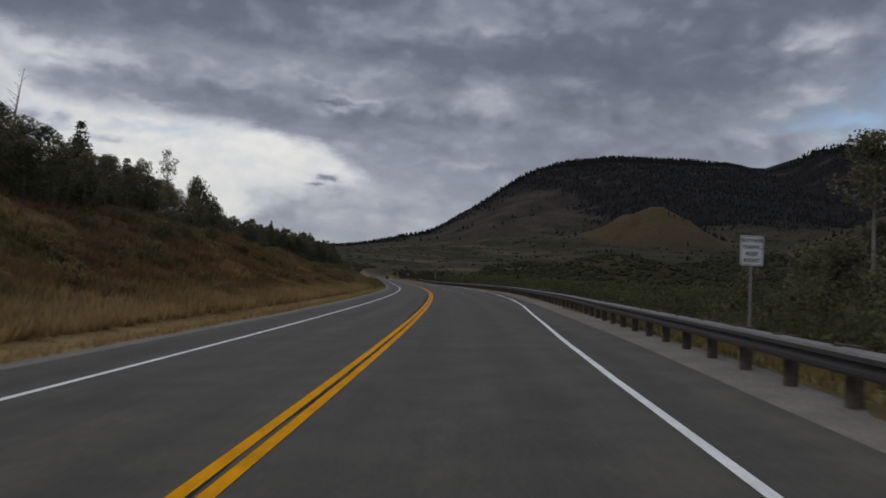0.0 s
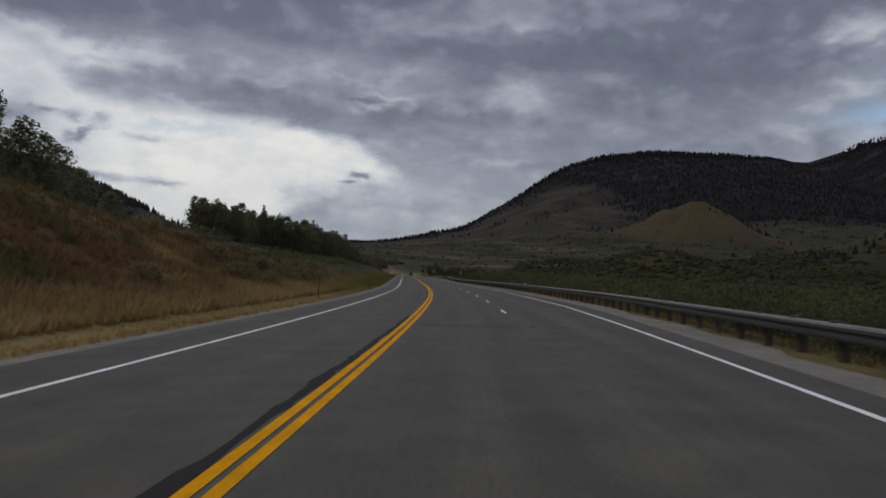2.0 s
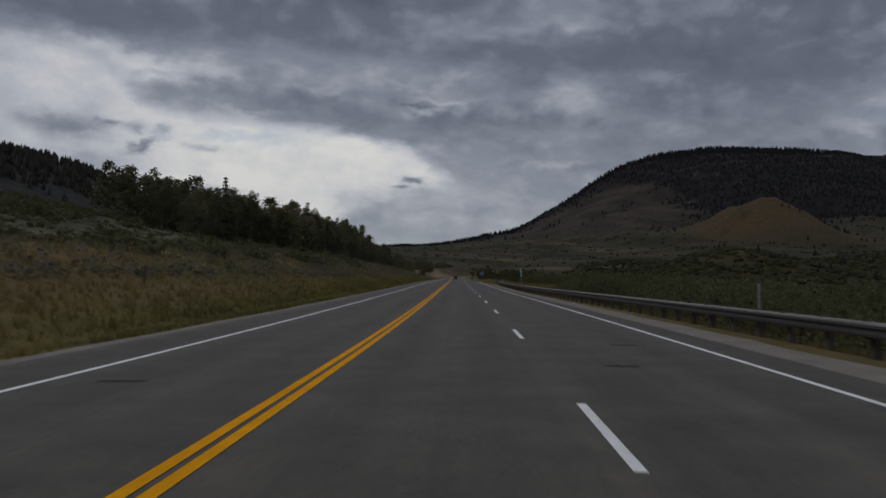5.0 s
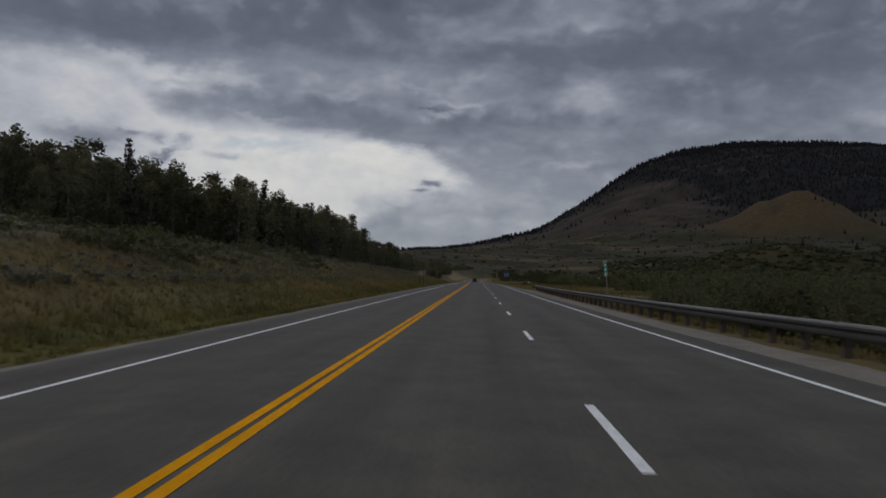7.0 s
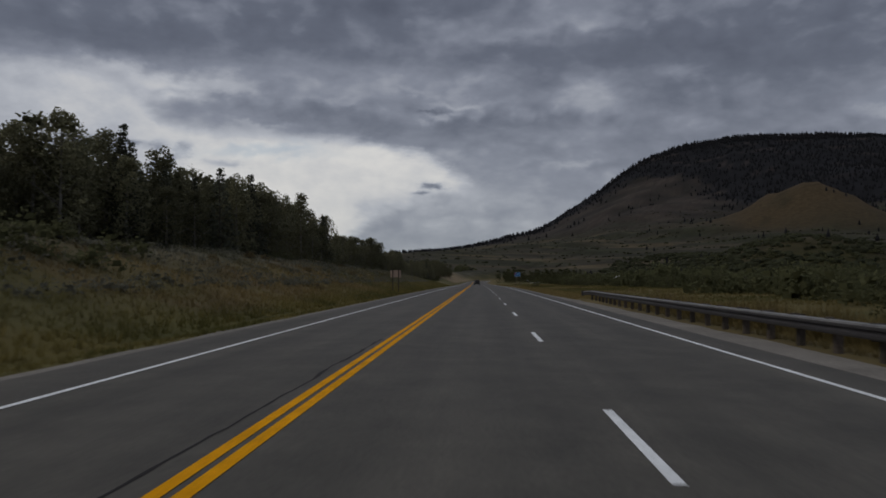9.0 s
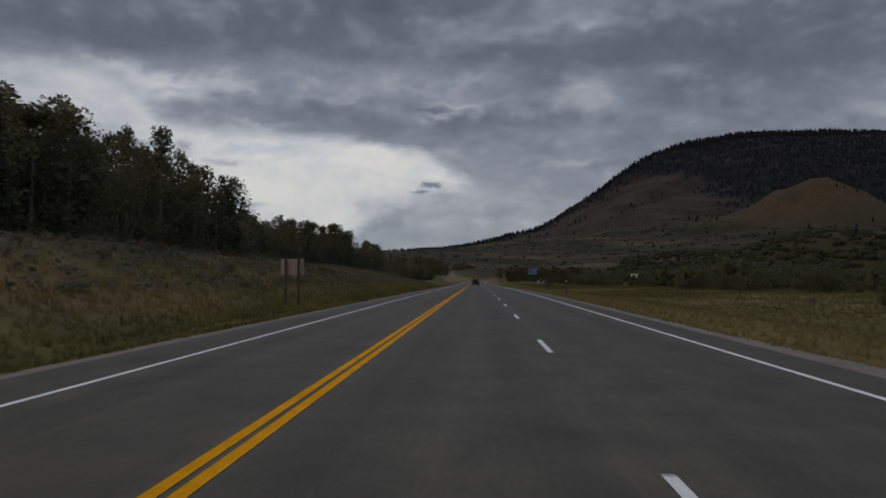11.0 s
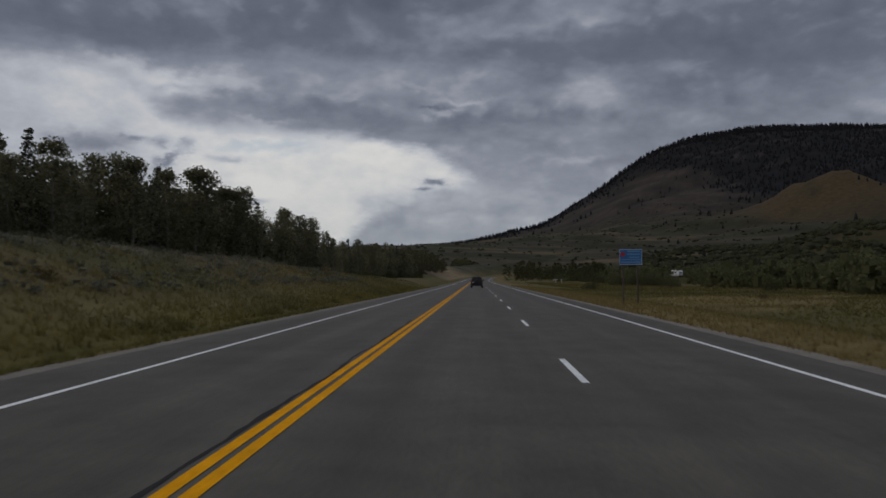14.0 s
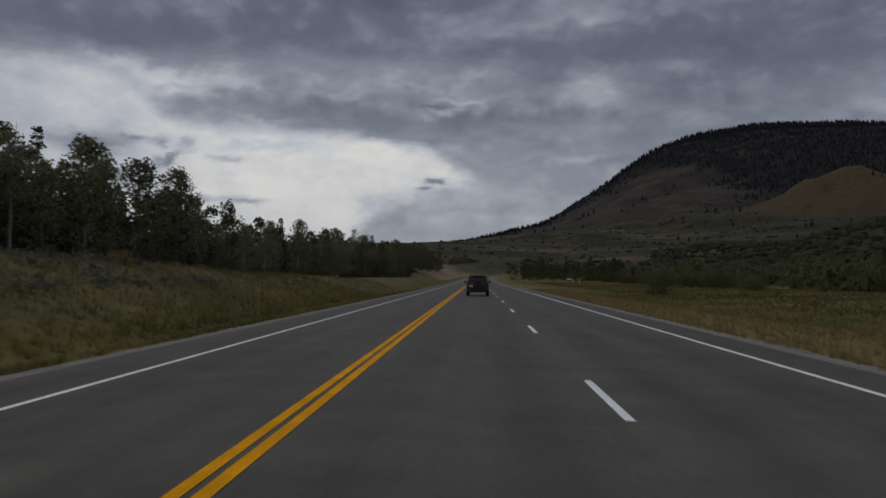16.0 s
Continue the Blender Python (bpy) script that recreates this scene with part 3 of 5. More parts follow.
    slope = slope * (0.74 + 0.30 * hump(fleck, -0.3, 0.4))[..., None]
    # the near, low slopes get up to 42 percent darker towards the right
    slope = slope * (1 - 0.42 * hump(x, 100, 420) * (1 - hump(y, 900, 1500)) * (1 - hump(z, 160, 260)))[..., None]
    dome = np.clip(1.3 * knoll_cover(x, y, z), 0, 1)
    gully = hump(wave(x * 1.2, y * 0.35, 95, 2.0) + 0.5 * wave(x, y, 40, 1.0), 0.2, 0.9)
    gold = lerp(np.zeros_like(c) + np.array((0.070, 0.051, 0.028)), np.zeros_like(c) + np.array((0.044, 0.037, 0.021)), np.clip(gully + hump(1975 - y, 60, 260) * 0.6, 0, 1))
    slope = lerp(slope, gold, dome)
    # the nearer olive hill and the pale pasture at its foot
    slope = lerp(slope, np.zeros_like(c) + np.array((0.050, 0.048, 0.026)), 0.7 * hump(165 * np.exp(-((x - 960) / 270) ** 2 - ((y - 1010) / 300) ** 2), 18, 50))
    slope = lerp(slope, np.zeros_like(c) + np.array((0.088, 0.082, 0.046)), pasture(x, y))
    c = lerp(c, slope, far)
    return c


def build_ground():
    s_all = np.sort(np.array(list(np.arange(-80, 620, 2.5)) + [v for v in spaced(620, 4700, 3.0, 1.022) if not 3900 < v < 4420] + list(np.arange(3900, 4421, 20.0))))
    left = spaced(6.3, 3600, 0.55, 1.075)
    right = spaced(10.5, 3600, 0.6, 1.072)
    u_all = np.array([-v for v in left[::-1]] + [-5.6, -3, 0, 3, 5, 6, 7, 8, 8.8, 9.6] + right)
    S, U = np.meshgrid(s_all, u_all, indexing="ij")
    x, y, z = ground_point(S, U)
    n, k = S.shape
    verts = np.stack([x, y, z], -1).reshape(-1, 3)
    idx = np.arange(n * k).reshape(n, k)
    faces = np.stack([idx[:-1, :-1], idx[:-1, 1:], idx[1:, 1:], idx[1:, :-1]], -1).reshape(-1, 4)
    me = mesh_of("ground", verts, faces.tolist(), M["ground"], True)
    col = np.ones((n * k, 4), np.float32)
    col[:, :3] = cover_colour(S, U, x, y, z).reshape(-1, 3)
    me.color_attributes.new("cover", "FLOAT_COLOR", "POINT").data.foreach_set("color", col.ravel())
    tagged(placed("ground", me), "grassy valley ground rising to a forested mountain", "ground", kind="structure")


build_ground()

# ---- road and its markings ----
ALONG = np.concatenate([np.arange(-70, 640, 2.0), np.arange(640, 1500, 4.0)])
road = strip("road", ALONG, (LEFT_EDGE, 0, right_edge(ALONG)), 0.0, M["asphalt"])
tagged(road, "worn grey asphalt highway with painted lines", "road", kind="structure")
tagged(strip("shoulder_right", ALONG, (right_edge(ALONG) - 0.02, right_edge(ALONG) + np.interp(ALONG, [266, 290], [1.3, 0.7]) + 0.10 * np.sin(ALONG * 0.9) * np.sin(ALONG * 0.37 + 1) + 0.06 * np.sin(ALONG * 2.3)), -0.03, M["gravel"]), "pale gravel shoulder beside the asphalt", "shoulder", kind="structure")
tagged(strip("shoulder_left", ALONG, (LEFT_EDGE - np.interp(ALONG, [120, 190, 280], [0.6, 0.45, 0.6]) - 0.08 * np.sin(ALONG * 0.83) * np.sin(ALONG * 0.31) - 0.06 * np.sin(ALONG * 2.1), LEFT_EDGE + 0.02), -0.03, M["gravel"]), "narrow gravel shoulder beside the asphalt", "shoulder", kind="structure")
strip("yellow_line", ALONG, (-0.168, -0.036), 0.006, M["yellow"], road)
strip("yellow_line", ALONG, (0.036, 0.168), 0.006, M["yellow"], road)
strip("edge_line", ALONG, (-3.735, -3.61), 0.006, M["white"], road)
strip("edge_line", ALONG, (right_line(ALONG) - 0.065, right_line(ALONG) + 0.06), 0.006, M["white"], road)
for i in range(6, 75):
    a = 4.29 + 12.192 * i
    strip("lane_dash", np.linspace(a, a + 3.05, 4), (3.52, 3.635), 0.006, M["white"], road)

def tar(name, pairs, half):
    """A poured tar seam through (s, u) places, with a ragged width."""
    rng = np.random.RandomState(int(pairs[0][0] * 7) % 1000)
    s = np.linspace(pairs[0][0], pairs[-1][0], max(6, int((pairs[-1][0] - pairs[0][0]) * 3)))
    u = np.interp(s, [p[0] for p in pairs], [p[1] for p in pairs]) + np.convolve(rng.randn(len(s) + 4) * 0.05, np.ones(5) / 5, "valid")
    w = half * (0.55 + np.abs(np.convolve(rng.randn(len(s) + 2), np.ones(3) / 3, "valid")))
    return strip(name, s, (u - w, u + w), 0.003, M["tar"], road)


tar("tar_seam", [(-8, 0.0), (23, 0.0)], 0.030)
tar("tar_seam", [(62, 0.0), (96, 0.01)], 0.012)
tar("tar_seam", [(24, -0.24), (47, -0.25)], 0.05)
tar("tar_seam", [(46, -0.28), (74, -0.26)], 0.085)
tar("tar_seam", [(92, -0.24), (122, -0.25)], 0.03)
tar("tar_patch", [(113.6, 1.40), (115.9, 2.2)], 0.045)
tar("tar_seam", [(222, -0.45), (236, -0.35)], 0.022)
tar("tar_seam", [(311, -1.05), (318, -0.92), (331, -0.3)], 0.034)
tar("tar_seam", [(322, -0.24), (372, -0.25)], 0.035)
for s0, u0, half in ((69.3, 2.2, 1.7), (69.1, 3.85, 0.14), (69.35, 3.88, 0.10), (86.5, -0.3, 0.5), (91, 0.6, 0.4), (97, 1.4, 0.25), (130.5, -2.6, 0.35), (133, 4.9, 0.3), (137, 5.8, 0.3)):
    v = np.linspace(u0 - half, u0 + half, 9)
    rag = np.array([0.05, 0.10, 0.07, 0.12, 0.09, 0.06, 0.12, 0.08, 0.04])
    a, b = np.array(road_point(s0 - rag + 0.03 * v, v, 0.003)).T, np.array(road_point(s0 + rag + 0.03 * v, v, 0.003)).T
    placed("tar_patch", mesh_of("tar_patch", np.concatenate([a, b]), [(i, i + 1, i + 10, i + 9) for i in range(8)], M["tar"]), road)


# ---- guardrail ----
def build_guardrail():
    root_m = spot(6, 6.0)
    inv = root_m.inverted()
    root = empty("guardrail", root_m, "weathered steel guardrail on dark timber posts beside the gravel shoulder", "guardrail")
    profile = [(0.0, 0.435), (-0.06, 0.450), (-0.08, 0.485), (-0.083, 0.535), (-0.02, 0.575), (-0.02, 0.605), (-0.083, 0.640), (-0.083, 0.700), (-0.065, 0.738), (0.06, 0.760)]
    ring = profile + [(o + 0.006, z) for o, z in profile[::-1]]
    k = len(ring)

    def panel(a, b, sink=0.0, name="rail_panel"):
        verts, faces = [], []
        for i, s in enumerate(np.linspace(a, b, 4)):
            lap = 0.004 if i in (0,) else 0.0
            for o, z in ring:
                x, y, zz = road_point(s, float(rail_offset(s)) + o - lap, z - 0.02 - sink * i / 3)
                verts.append(inv @ Vector((x, y, zz)))
            if i:
                q = (i - 1) * k
                faces += [(q + j, q + (j + 1) % k, q + k + (j + 1) % k, q + k + j) for j in range(k)]
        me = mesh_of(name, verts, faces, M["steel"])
        me.materials.append(M["steel_skylit"])
        # the upper bends take the pale colour that stands for reflected sky
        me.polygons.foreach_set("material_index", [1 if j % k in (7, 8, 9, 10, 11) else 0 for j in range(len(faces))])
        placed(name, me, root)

    s = -12.0
    while s < 269:
        panel(s, s + 3.83)
        s += 3.81
    panel(s, s + 3.8, 0.0)
    panel(s + 3.8, s + 7.6, 0.12)
    # blunt end shoe
    tip = s + 7.6
    x, y, z = road_point(tip, float(rail_offset(tip)) - 0.03, 0.46)
    part("end_shoe", box((0.30, 0.10, 0.42), bevel=0.03), M["steel"], root, "flat steel end shoe", inv @ pose(float(x), float(y), float(z)))
    post = bpy.data.meshes.new("post")
    bm = box((0.15, 0.20, 1.15), (0, 0, 0.175), bevel=0.012)
    bm.to_mesh(post)
    bm.free()
    post.materials.append(M["post_wood"])
    block = bpy.data.meshes.new("spacer_block")
    bm = box((0.15, 0.20, 0.36), (0, 0, 0.58), bevel=0.010)
    bm.to_mesh(block)
    bm.free()
    block.materials.append(M["post_wood"])
    for s in (125.4,):
        x, y, z = road_point(s, float(rail_offset(s)) + 0.10, 0.88)
        part("reflector", box((0.075, 0.02, 0.20), bevel=0.004), M["sign_white"], root, "small white reflector tab", inv @ pose(float(x), float(y), float(z)))
    rng = random.Random(4)
    s = -11.0
    while s < 276:
        h = -math.degrees(float(np.interp(s, FINE, HEADS)))
        for name, me, off in (("post", post, 0.255), ("spacer_block", block, 0.09)):
            x, y, z = road_point(s, float(rail_offset(s)) + off, 0)
            placed(name, me, root, inv @ pose(float(x), float(y), float(z) + rng.uniform(-0.02, 0.02), rng.uniform(-0.6, 0.6), rng.uniform(-0.8, 0.8), h))
        s += 1.905


build_guardrail()


# ---- signs ----
def letters(text, size, mat, parent, x, z, y=-0.012):
    cu = bpy.data.curves.new("lettering", "FONT")
    cu.body, cu.size, cu.align_x, cu.align_y, cu.extrude, cu.offset = text, size, "CENTER", "CENTER", 0.001, size * 0.02
    cu.materials.append(mat)
    return placed("lettering", cu, parent, pose(x, y, z, 90))


def plate(w, h, z, mat, parent, name="panel", label="", thick=0.006, y=0.0, x=0.0, radius=0.03):
    bm = box((w, thick, h), (0, 0, 0))
    es = [e for e in bm.edges if abs(e.verts[0].co.y - e.verts[1].co.y) > thick * 0.5]
    bmesh.ops.bevel(bm, geom=es, offset=radius, segments=3, affect="EDGES")
    return part(name, bm, mat, parent, label, pose(x, y, z))


def rim_of(w, h, z, mat, parent, y, t=0.014):
    bm = bmesh.new()
    for sx in (-1, 1):
        box((t, 0.002, h), (sx * (w / 2 - t / 2), 0, 0), bm=bm)
        box((w - 2 * t, 0.002, t), (0, 0, sx * (h / 2 - t / 2)), bm=bm)
    part("border", bm, mat, parent, m=pose(0, y, z))


def lane_sign():
    r = empty("road_sign", spot(18.3, 9.40, 0, 2), "white rectangular sign with black words on a pale post", "road sign")
    part("post", box((0.07, 0.05, 3.6), (0, 0.035, 1.25), bevel=0.006), M["post_pale"], r, "slim pale weathered post")
    base = 2.74
    p = plate(0.62, 0.80, base, M["sign_white"], r, radius=0.018)
    rim_of(0.58, 0.76, 0, M["sign_black"], p, -0.005, 0.012)
    for i, (w, sz) in enumerate((("SLOWER", 0.145), ("TRAFFIC", 0.135), ("KEEP", 0.15), ("RIGHT", 0.15))):
        letters(w, sz, M["sign_black"], p, 0, 0.265 - 0.177 * i, -0.006)


def mile_marker():
    r = empty("mile_marker", spot(213.4, 10.12, 0, -42) @ pose(0, 0, 0, 0, -5.5, 0), "green mile marker on a leaning slim steel post", "road sign")
    part("post", box((0.05, 0.04, 3.2), (0, 0.03, 1.25), bevel=0.005), M["post_pale"], r, "slim pale steel post")
    p = plate(0.25, 0.95, 2.36, M["sign_green"], r)
    rim_of(0.23, 0.93, 0, M["sign_white"], p, -0.005, 0.010)
    letters("MILE", 0.085, M["sign_white"], p, 0, 0.40, -0.006)
    for z in (0.20, -0.08, -0.36):
        part("numeral_bar", box((0.075, 0.003, 0.17), (0, 0, 0)), M["sign_white"], p, m=pose(0, -0.006, z))


def info_sign():
    r = empty("information_sign", spot(392.2, 11.45, 0, 0), "blue information sign with pale text rows on two timber posts", "road sign")
    for x in (-0.46, 0.42):
        part("post", box((0.10, 0.10, 4.1), (x, 0.06, 1.35), bevel=0.008), M["post_wood"], r)
    p = plate(1.40, 0.98, 2.92, M["sign_blue"], r)
    rim_of(1.36, 0.94, 0, M["sign_white"], p, -0.005, 0.022)
    bm = bmesh.new()
    bmesh.ops.create_cone(bm, cap_ends=True, segments=10, radius1=0.155, radius2=0.155, depth=0.004, matrix=pose(0, 0, 0, 90))
    part("emblem", bm, M["sign_red"], p, "dull red round emblem", pose(-0.48, -0.006, 0.16))
    part("divider", box((1.30, 0.003, 0.016)), M["sign_white"], p, m=pose(0, -0.006, -0.17))
    for x, z, w in ((0.18, 0.34, 0.76), (0.18, 0.17, 0.80), (0.20, -0.02, 0.62), (-0.25, -0.32, 0.68), (0.38, -0.32, 0.46)):
        n = 5 if w > 0.7 else 4
        bm = bmesh.new()
        for i in range(n):
            box((w / n * 0.80, 0.003, 0.062), (x - w / 2 + (i + 0.5) * w / n, 0, z), bm=bm)
        part("text_bar", bm, M["text_pale"], p, m=pose(0, -0.006, 0))


def sign_back():
    r = empty("road_sign", spot(312.0, -8.90, 0, 0), "bare tan sign back on two dark timber posts", "road sign")
    for x in (-0.38, 0.38):
        part("post", box((0.11, 0.11, 3.4), (x, -0.065, 1.14), bevel=0.008), M["post_wood"], r)
    plate(1.36, 0.94, 2.38, M["plywood"], r, thick=0.016, radius=0.02, y=0.006)


M["post_pale"] = material("pale galvanised post", (0.22, 0.215, 0.20), 0.6, 0.2, grain=0.2, scale=9)
M["text_pale"] = material("pale blue sign text", (0.20, 0.36, 0.55), 0.55)
lane_sign()
mile_marker()
info_sign()
sign_back()


def marker(s, u, h, mat, cap, label, thick=0.10):
    r = empty("delineator_post", spot(s, u, 0, 0) @ pose(0, 0, 0, 0, (s * 7 % 5) - 2.5, 0), label, "post")
    part("shaft", box((thick, thick * 0.7, h + 0.3), (0, 0, h / 2 - 0.15), bevel=0.006), mat, r)
    part("cap", box((thick * 1.05, thick * 0.75, 0.15), (0, 0, h + 0.07), bevel=0.006), cap, r, "white reflective cap")


marker(333.0, 9.75, 1.32, M["post_wood"], M["sign_white"], "timber delineator post with a white cap in the verge", 0.075)
marker(91.9, -6.85, 1.35, M["bark_dark"], M["post_wood"], "slim brown delineator post in straw grass", 0.055)
marker(152, -12.0, 0.75, M["post_wood"], M["post_wood"], "short dark timber post on the grassy bank", 0.10)
marker(143.6, 11.5, 1.55, M["post_pale"], M["post_pale"], "weathered pale post behind the guardrail", 0.075)
marker(640, 34, 1.25, M["sign_white"], M["sign_white"], "white marker post at the edge of the meadow", 0.16)
marker(655, 38, 1.2, M["sign_white"], M["sign_white"], "white marker post at the edge of the meadow", 0.16)


# ---- vehicles ----
def loft(sections, mat, parent, name, label=""):
    """A shell through rounded cross sections: (y, half width, z low, z high, corner)."""
    verts, faces, k = [], [], 16
    for y, w, z0, z1, c in sections:
        ring = []
        for cx, cz, a0 in ((w - c, z1 - c, 0), (-w + c, z1 - c, 90), (-w + c, z0 + c, 180), (w - c, z0 + c, 270)):
            for j in range(4):
                a = radians(a0 + 30 * j)
                ring.append((cx + c * math.cos(a), y, cz + c * math.sin(a)))
        verts += ring
    for i in range(len(sections) - 1):
        q = i * k
        faces += [(q + j, q + k + j, q + k + (j + 1) % k, q + (j + 1) % k) for j in range(k)]
    faces.append(tuple(range(k)))
    faces.append(tuple(range(len(verts) - 1, len(verts) - k - 1, -1)))
    ob = placed(name, mesh_of(name, verts, faces, mat, True), parent, None, label)
    return ob


def wheel(parent, x, y, r=0.35, w=0.23):
    bm = bmesh.new()
    bmesh.ops.create_cone(bm, cap_ends=True, segments=24, radius1=r, radius2=r, depth=w, matrix=pose(x, y, r, 0, 90))
    bmesh.ops.bevel(bm, geom=[e for e in bm.edges if e.is_boundary or len(e.link_faces) == 2 and abs(e.calc_face_angle(0)) > 1.0], offset=0.03, segments=2, affect="EDGES")
    t = part("wheel", bm, M["rubber"], parent)
    bm = bmesh.new()
    side = 1 if x > 0 else -1
    bmesh.ops.create_cone(bm, cap_ends=True, segments=20, radius1=r * 0.62, radius2=r * 0.55, depth=0.03, matrix=pose(x + side * w * 0.5, y, r, 0, 90 * side))
    part("rim", bm, M["chrome"], t, "dull alloy rim")


def suv():
    r = empty("suv", spot(459.5, 2.0, 0.07, 0), "charcoal compact SUV with a spare wheel on its tailgate", "car")
    # y forward; the tail at y = -2.1
    loft([(-2.12, 0.78, 0.42, 0.98, 0.12), (-2.06, 0.86, 0.36, 1.06, 0.14), (-1.6, 0.905, 0.30, 1.08, 0.14), (0.4, 0.91, 0.28, 1.06, 0.14),
                 (1.3, 0.90, 0.28, 1.02, 0.16), (1.95, 0.84, 0.32, 0.92, 0.18), (2.15, 0.72, 0.40, 0.78, 0.16)], M["car_paint"], r, "body")
    loft([(-2.02, 0.74, 1.02, 1.10, 0.03), (-1.93, 0.78, 1.02, 1.50, 0.10), (-1.78, 0.72, 1.02, 1.66, 0.13), (-0.6, 0.72, 1.02, 1.71, 0.14),
                  (0.35, 0.70, 1.02, 1.67, 0.14), (0.85, 0.72, 1.02, 1.35, 0.10), (1.2, 0.74, 1.0, 1.06, 0.02)], M["car_paint"], r, "cabin")
    part("rear_window", box((1.16, 0.03, 0.42), (0, 0, 0), bevel=0.012), M["car_glass"], r, "dark tinted rear glass", pose(0, -1.905, 1.36, -14))
    for sx in (-1, 1):
        part("side_window", box((0.02, 1.9, 0.36), (0, 0, 0), bevel=0.008), M["car_glass"], r, "dark tinted side glass", pose(sx * 0.752, -0.55, 1.34, 0, -sx * 6))
        part("tail_lamp", box((0.15, 0.07, 0.36), (0, 0, 0), bevel=0.02), M["tail_red"], r, "red tail lamp", pose(sx * 0.80, -2.03, 0.98))
        part("mirror", box((0.20, 0.11, 0.15), (0, 0, 0), bevel=0.03), M["car_trim"], r, "black door mirror", pose(sx * 1.03, 0.55, 1.13))
        part("clear_lens", box((0.11, 0.04, 0.12), (0, 0, 0), bevel=0.015), M["plate"], r, "pale reversing lamp lens", pose(sx * 0.77, -2.075, 0.90))
        part("roof_rail", rod((sx * 0.60, -1.5, 1.74), (sx * 0.58, 0.2, 1.735), 0.022), M["chrome"], r, "bright roof rail")
        for y in (-1.32, 1.32):
            wheel(r, sx * 0.80, y)
        part("reflector", box((0.16, 0.03, 0.05), (0, 0, 0)), M["tail_red"], r, "red bumper reflector", pose(sx * 0.66, -2.2, 0.50))
    part("bumper", box((1.72, 0.22, 0.26), (0, -2.10, 0.50), bevel=0.05), M["car_trim"], r, "black rear bumper")
    bm = bmesh.new()
    bmesh.ops.create_cone(bm, cap_ends=True, segments=28, radius1=0.36, radius2=0.34, depth=0.20, matrix=pose(0.02, -2.20, 0.93, 90))
    bmesh.ops.bevel(bm, geom=[e for e in bm.edges if e.calc_face_angle(0) > 1.0], offset=0.035, segments=2, affect="EDGES")
    part("spare_wheel", bm, M["car_trim"], r, "covered spare wheel")
    np_ = part("number_plate", box((0.30, 0.015, 0.15), (0, 0, 0)), M["plate"], r, "pale number plate", pose(-0.52, -2.135, 0.82))
    for x in (-0.08, 0, 0.08):
        part("numeral_bar", box((0.05, 0.004, 0.07)), M["sign_black"], np_, m=pose(x, -0.009, 0))
    part("spoiler", box((1.2, 0.20, 0.035), (0, -1.92, 1.655), bevel=0.012), M["car_paint"], r)
    part("brake_lamp", box((0.32, 0.03, 0.03)), M["tail_red"], r, "red high brake lamp", pose(0, -2.015, 1.63))
    part("door_handle", box((0.20, 0.03, 0.05), bevel=0.01), M["car_trim"], r, "black tailgate handle", pose(0.56, -2.135, 0.95))
    part("tow_bar", box((0.08, 0.16, 0.08), bevel=0.01), M["car_trim"], r, "black tow bar", pose(0, -2.24, 0.42))
    part("wiper", rod((0.05, -2.00, 1.17), (-0.35, -1.965, 1.28), 0.012), M["car_trim"], r, "black rear wiper")
    part("exhaust", rod((0.5, -2.2, 0.34), (0.5, -1.9, 0.36), 0.03), M["chrome"], r)


suv()


def camper(s, u, turn):
    r = empty("camper_van", spot(s, u, 0.0, turn), "white camper parked among willows beyond the meadow", "vehicle")
    loft([(-3.2, 1.10, 0.55, 3.0, 0.12), (-3.1, 1.15, 0.5, 3.05, 0.12), (1.2, 1.15, 0.5, 3.1, 0.12), (2.2, 1.10, 1.9, 3.05, 0.12), (2.5, 1.0, 2.1, 2.9, 0.1)], M["camper_white"], r, "body")
    loft([(1.1, 1.0, 0.5, 2.0, 0.1), (2.4, 0.98, 0.5, 1.9, 0.1), (3.3, 0.92, 0.5, 1.2, 0.1)], M["camper_white"], r, "cab")
    part("window", box((1.5, 0.02, 0.45), bevel=0.008), M["car_glass"], r, "dark rear window", pose(0, -3.21, 2.05))
    part("bumper", box((2.1, 0.16, 0.22), bevel=0.03), M["car_trim"], r, "black bumper", pose(0, -3.24, 0.68))
    for sx in (-1, 1):
        part("window", box((0.02, 1.0, 0.6), bevel=0.01), M["car_glass"], r, "dark side window", pose(sx * 1.155, -1.2, 2.1))
        part("window", box((0.02, 0.8, 0.5), bevel=0.01), M["car_glass"], r, "dark cab window", pose(sx * 0.99, 1.9, 1.55))
        for y in (-2.0, 2.3):
            wheel(r, sx * 0.95, y, 0.38, 0.25)


def parked_car(s, u, turn):
    r = empty("car", spot(s, u, 0.0, turn), "white car parked beyond the meadow", "car")
    loft([(-2.2, 0.72, 0.4, 0.85, 0.1), (-2.0, 0.86, 0.3, 0.95, 0.12), (1.2, 0.88, 0.28, 0.95, 0.12), (2.2, 0.74, 0.35, 0.72, 0.12)], M["camper_white"], r, "body")
    loft([(-1.9, 0.70, 0.9, 0.98, 0.03), (-1.2, 0.70, 0.9, 1.45, 0.1), (0.2, 0.68, 0.9, 1.45, 0.1), (1.1, 0.72, 0.9, 0.98, 0.03)], M["car_glass"], r, "cabin", "dark glazed cabin")
    part("roof", box((1.2, 1.5, 0.05), (0, -0.5, 1.45), bevel=0.02), M["camper_white"], r)
    for sx in (-1, 1):
        for y in (-1.3, 1.35):
            wheel(r, sx * 0.78, y, 0.32, 0.21)


camper(676, 91, 30)
parked_car(715, 42, 80)


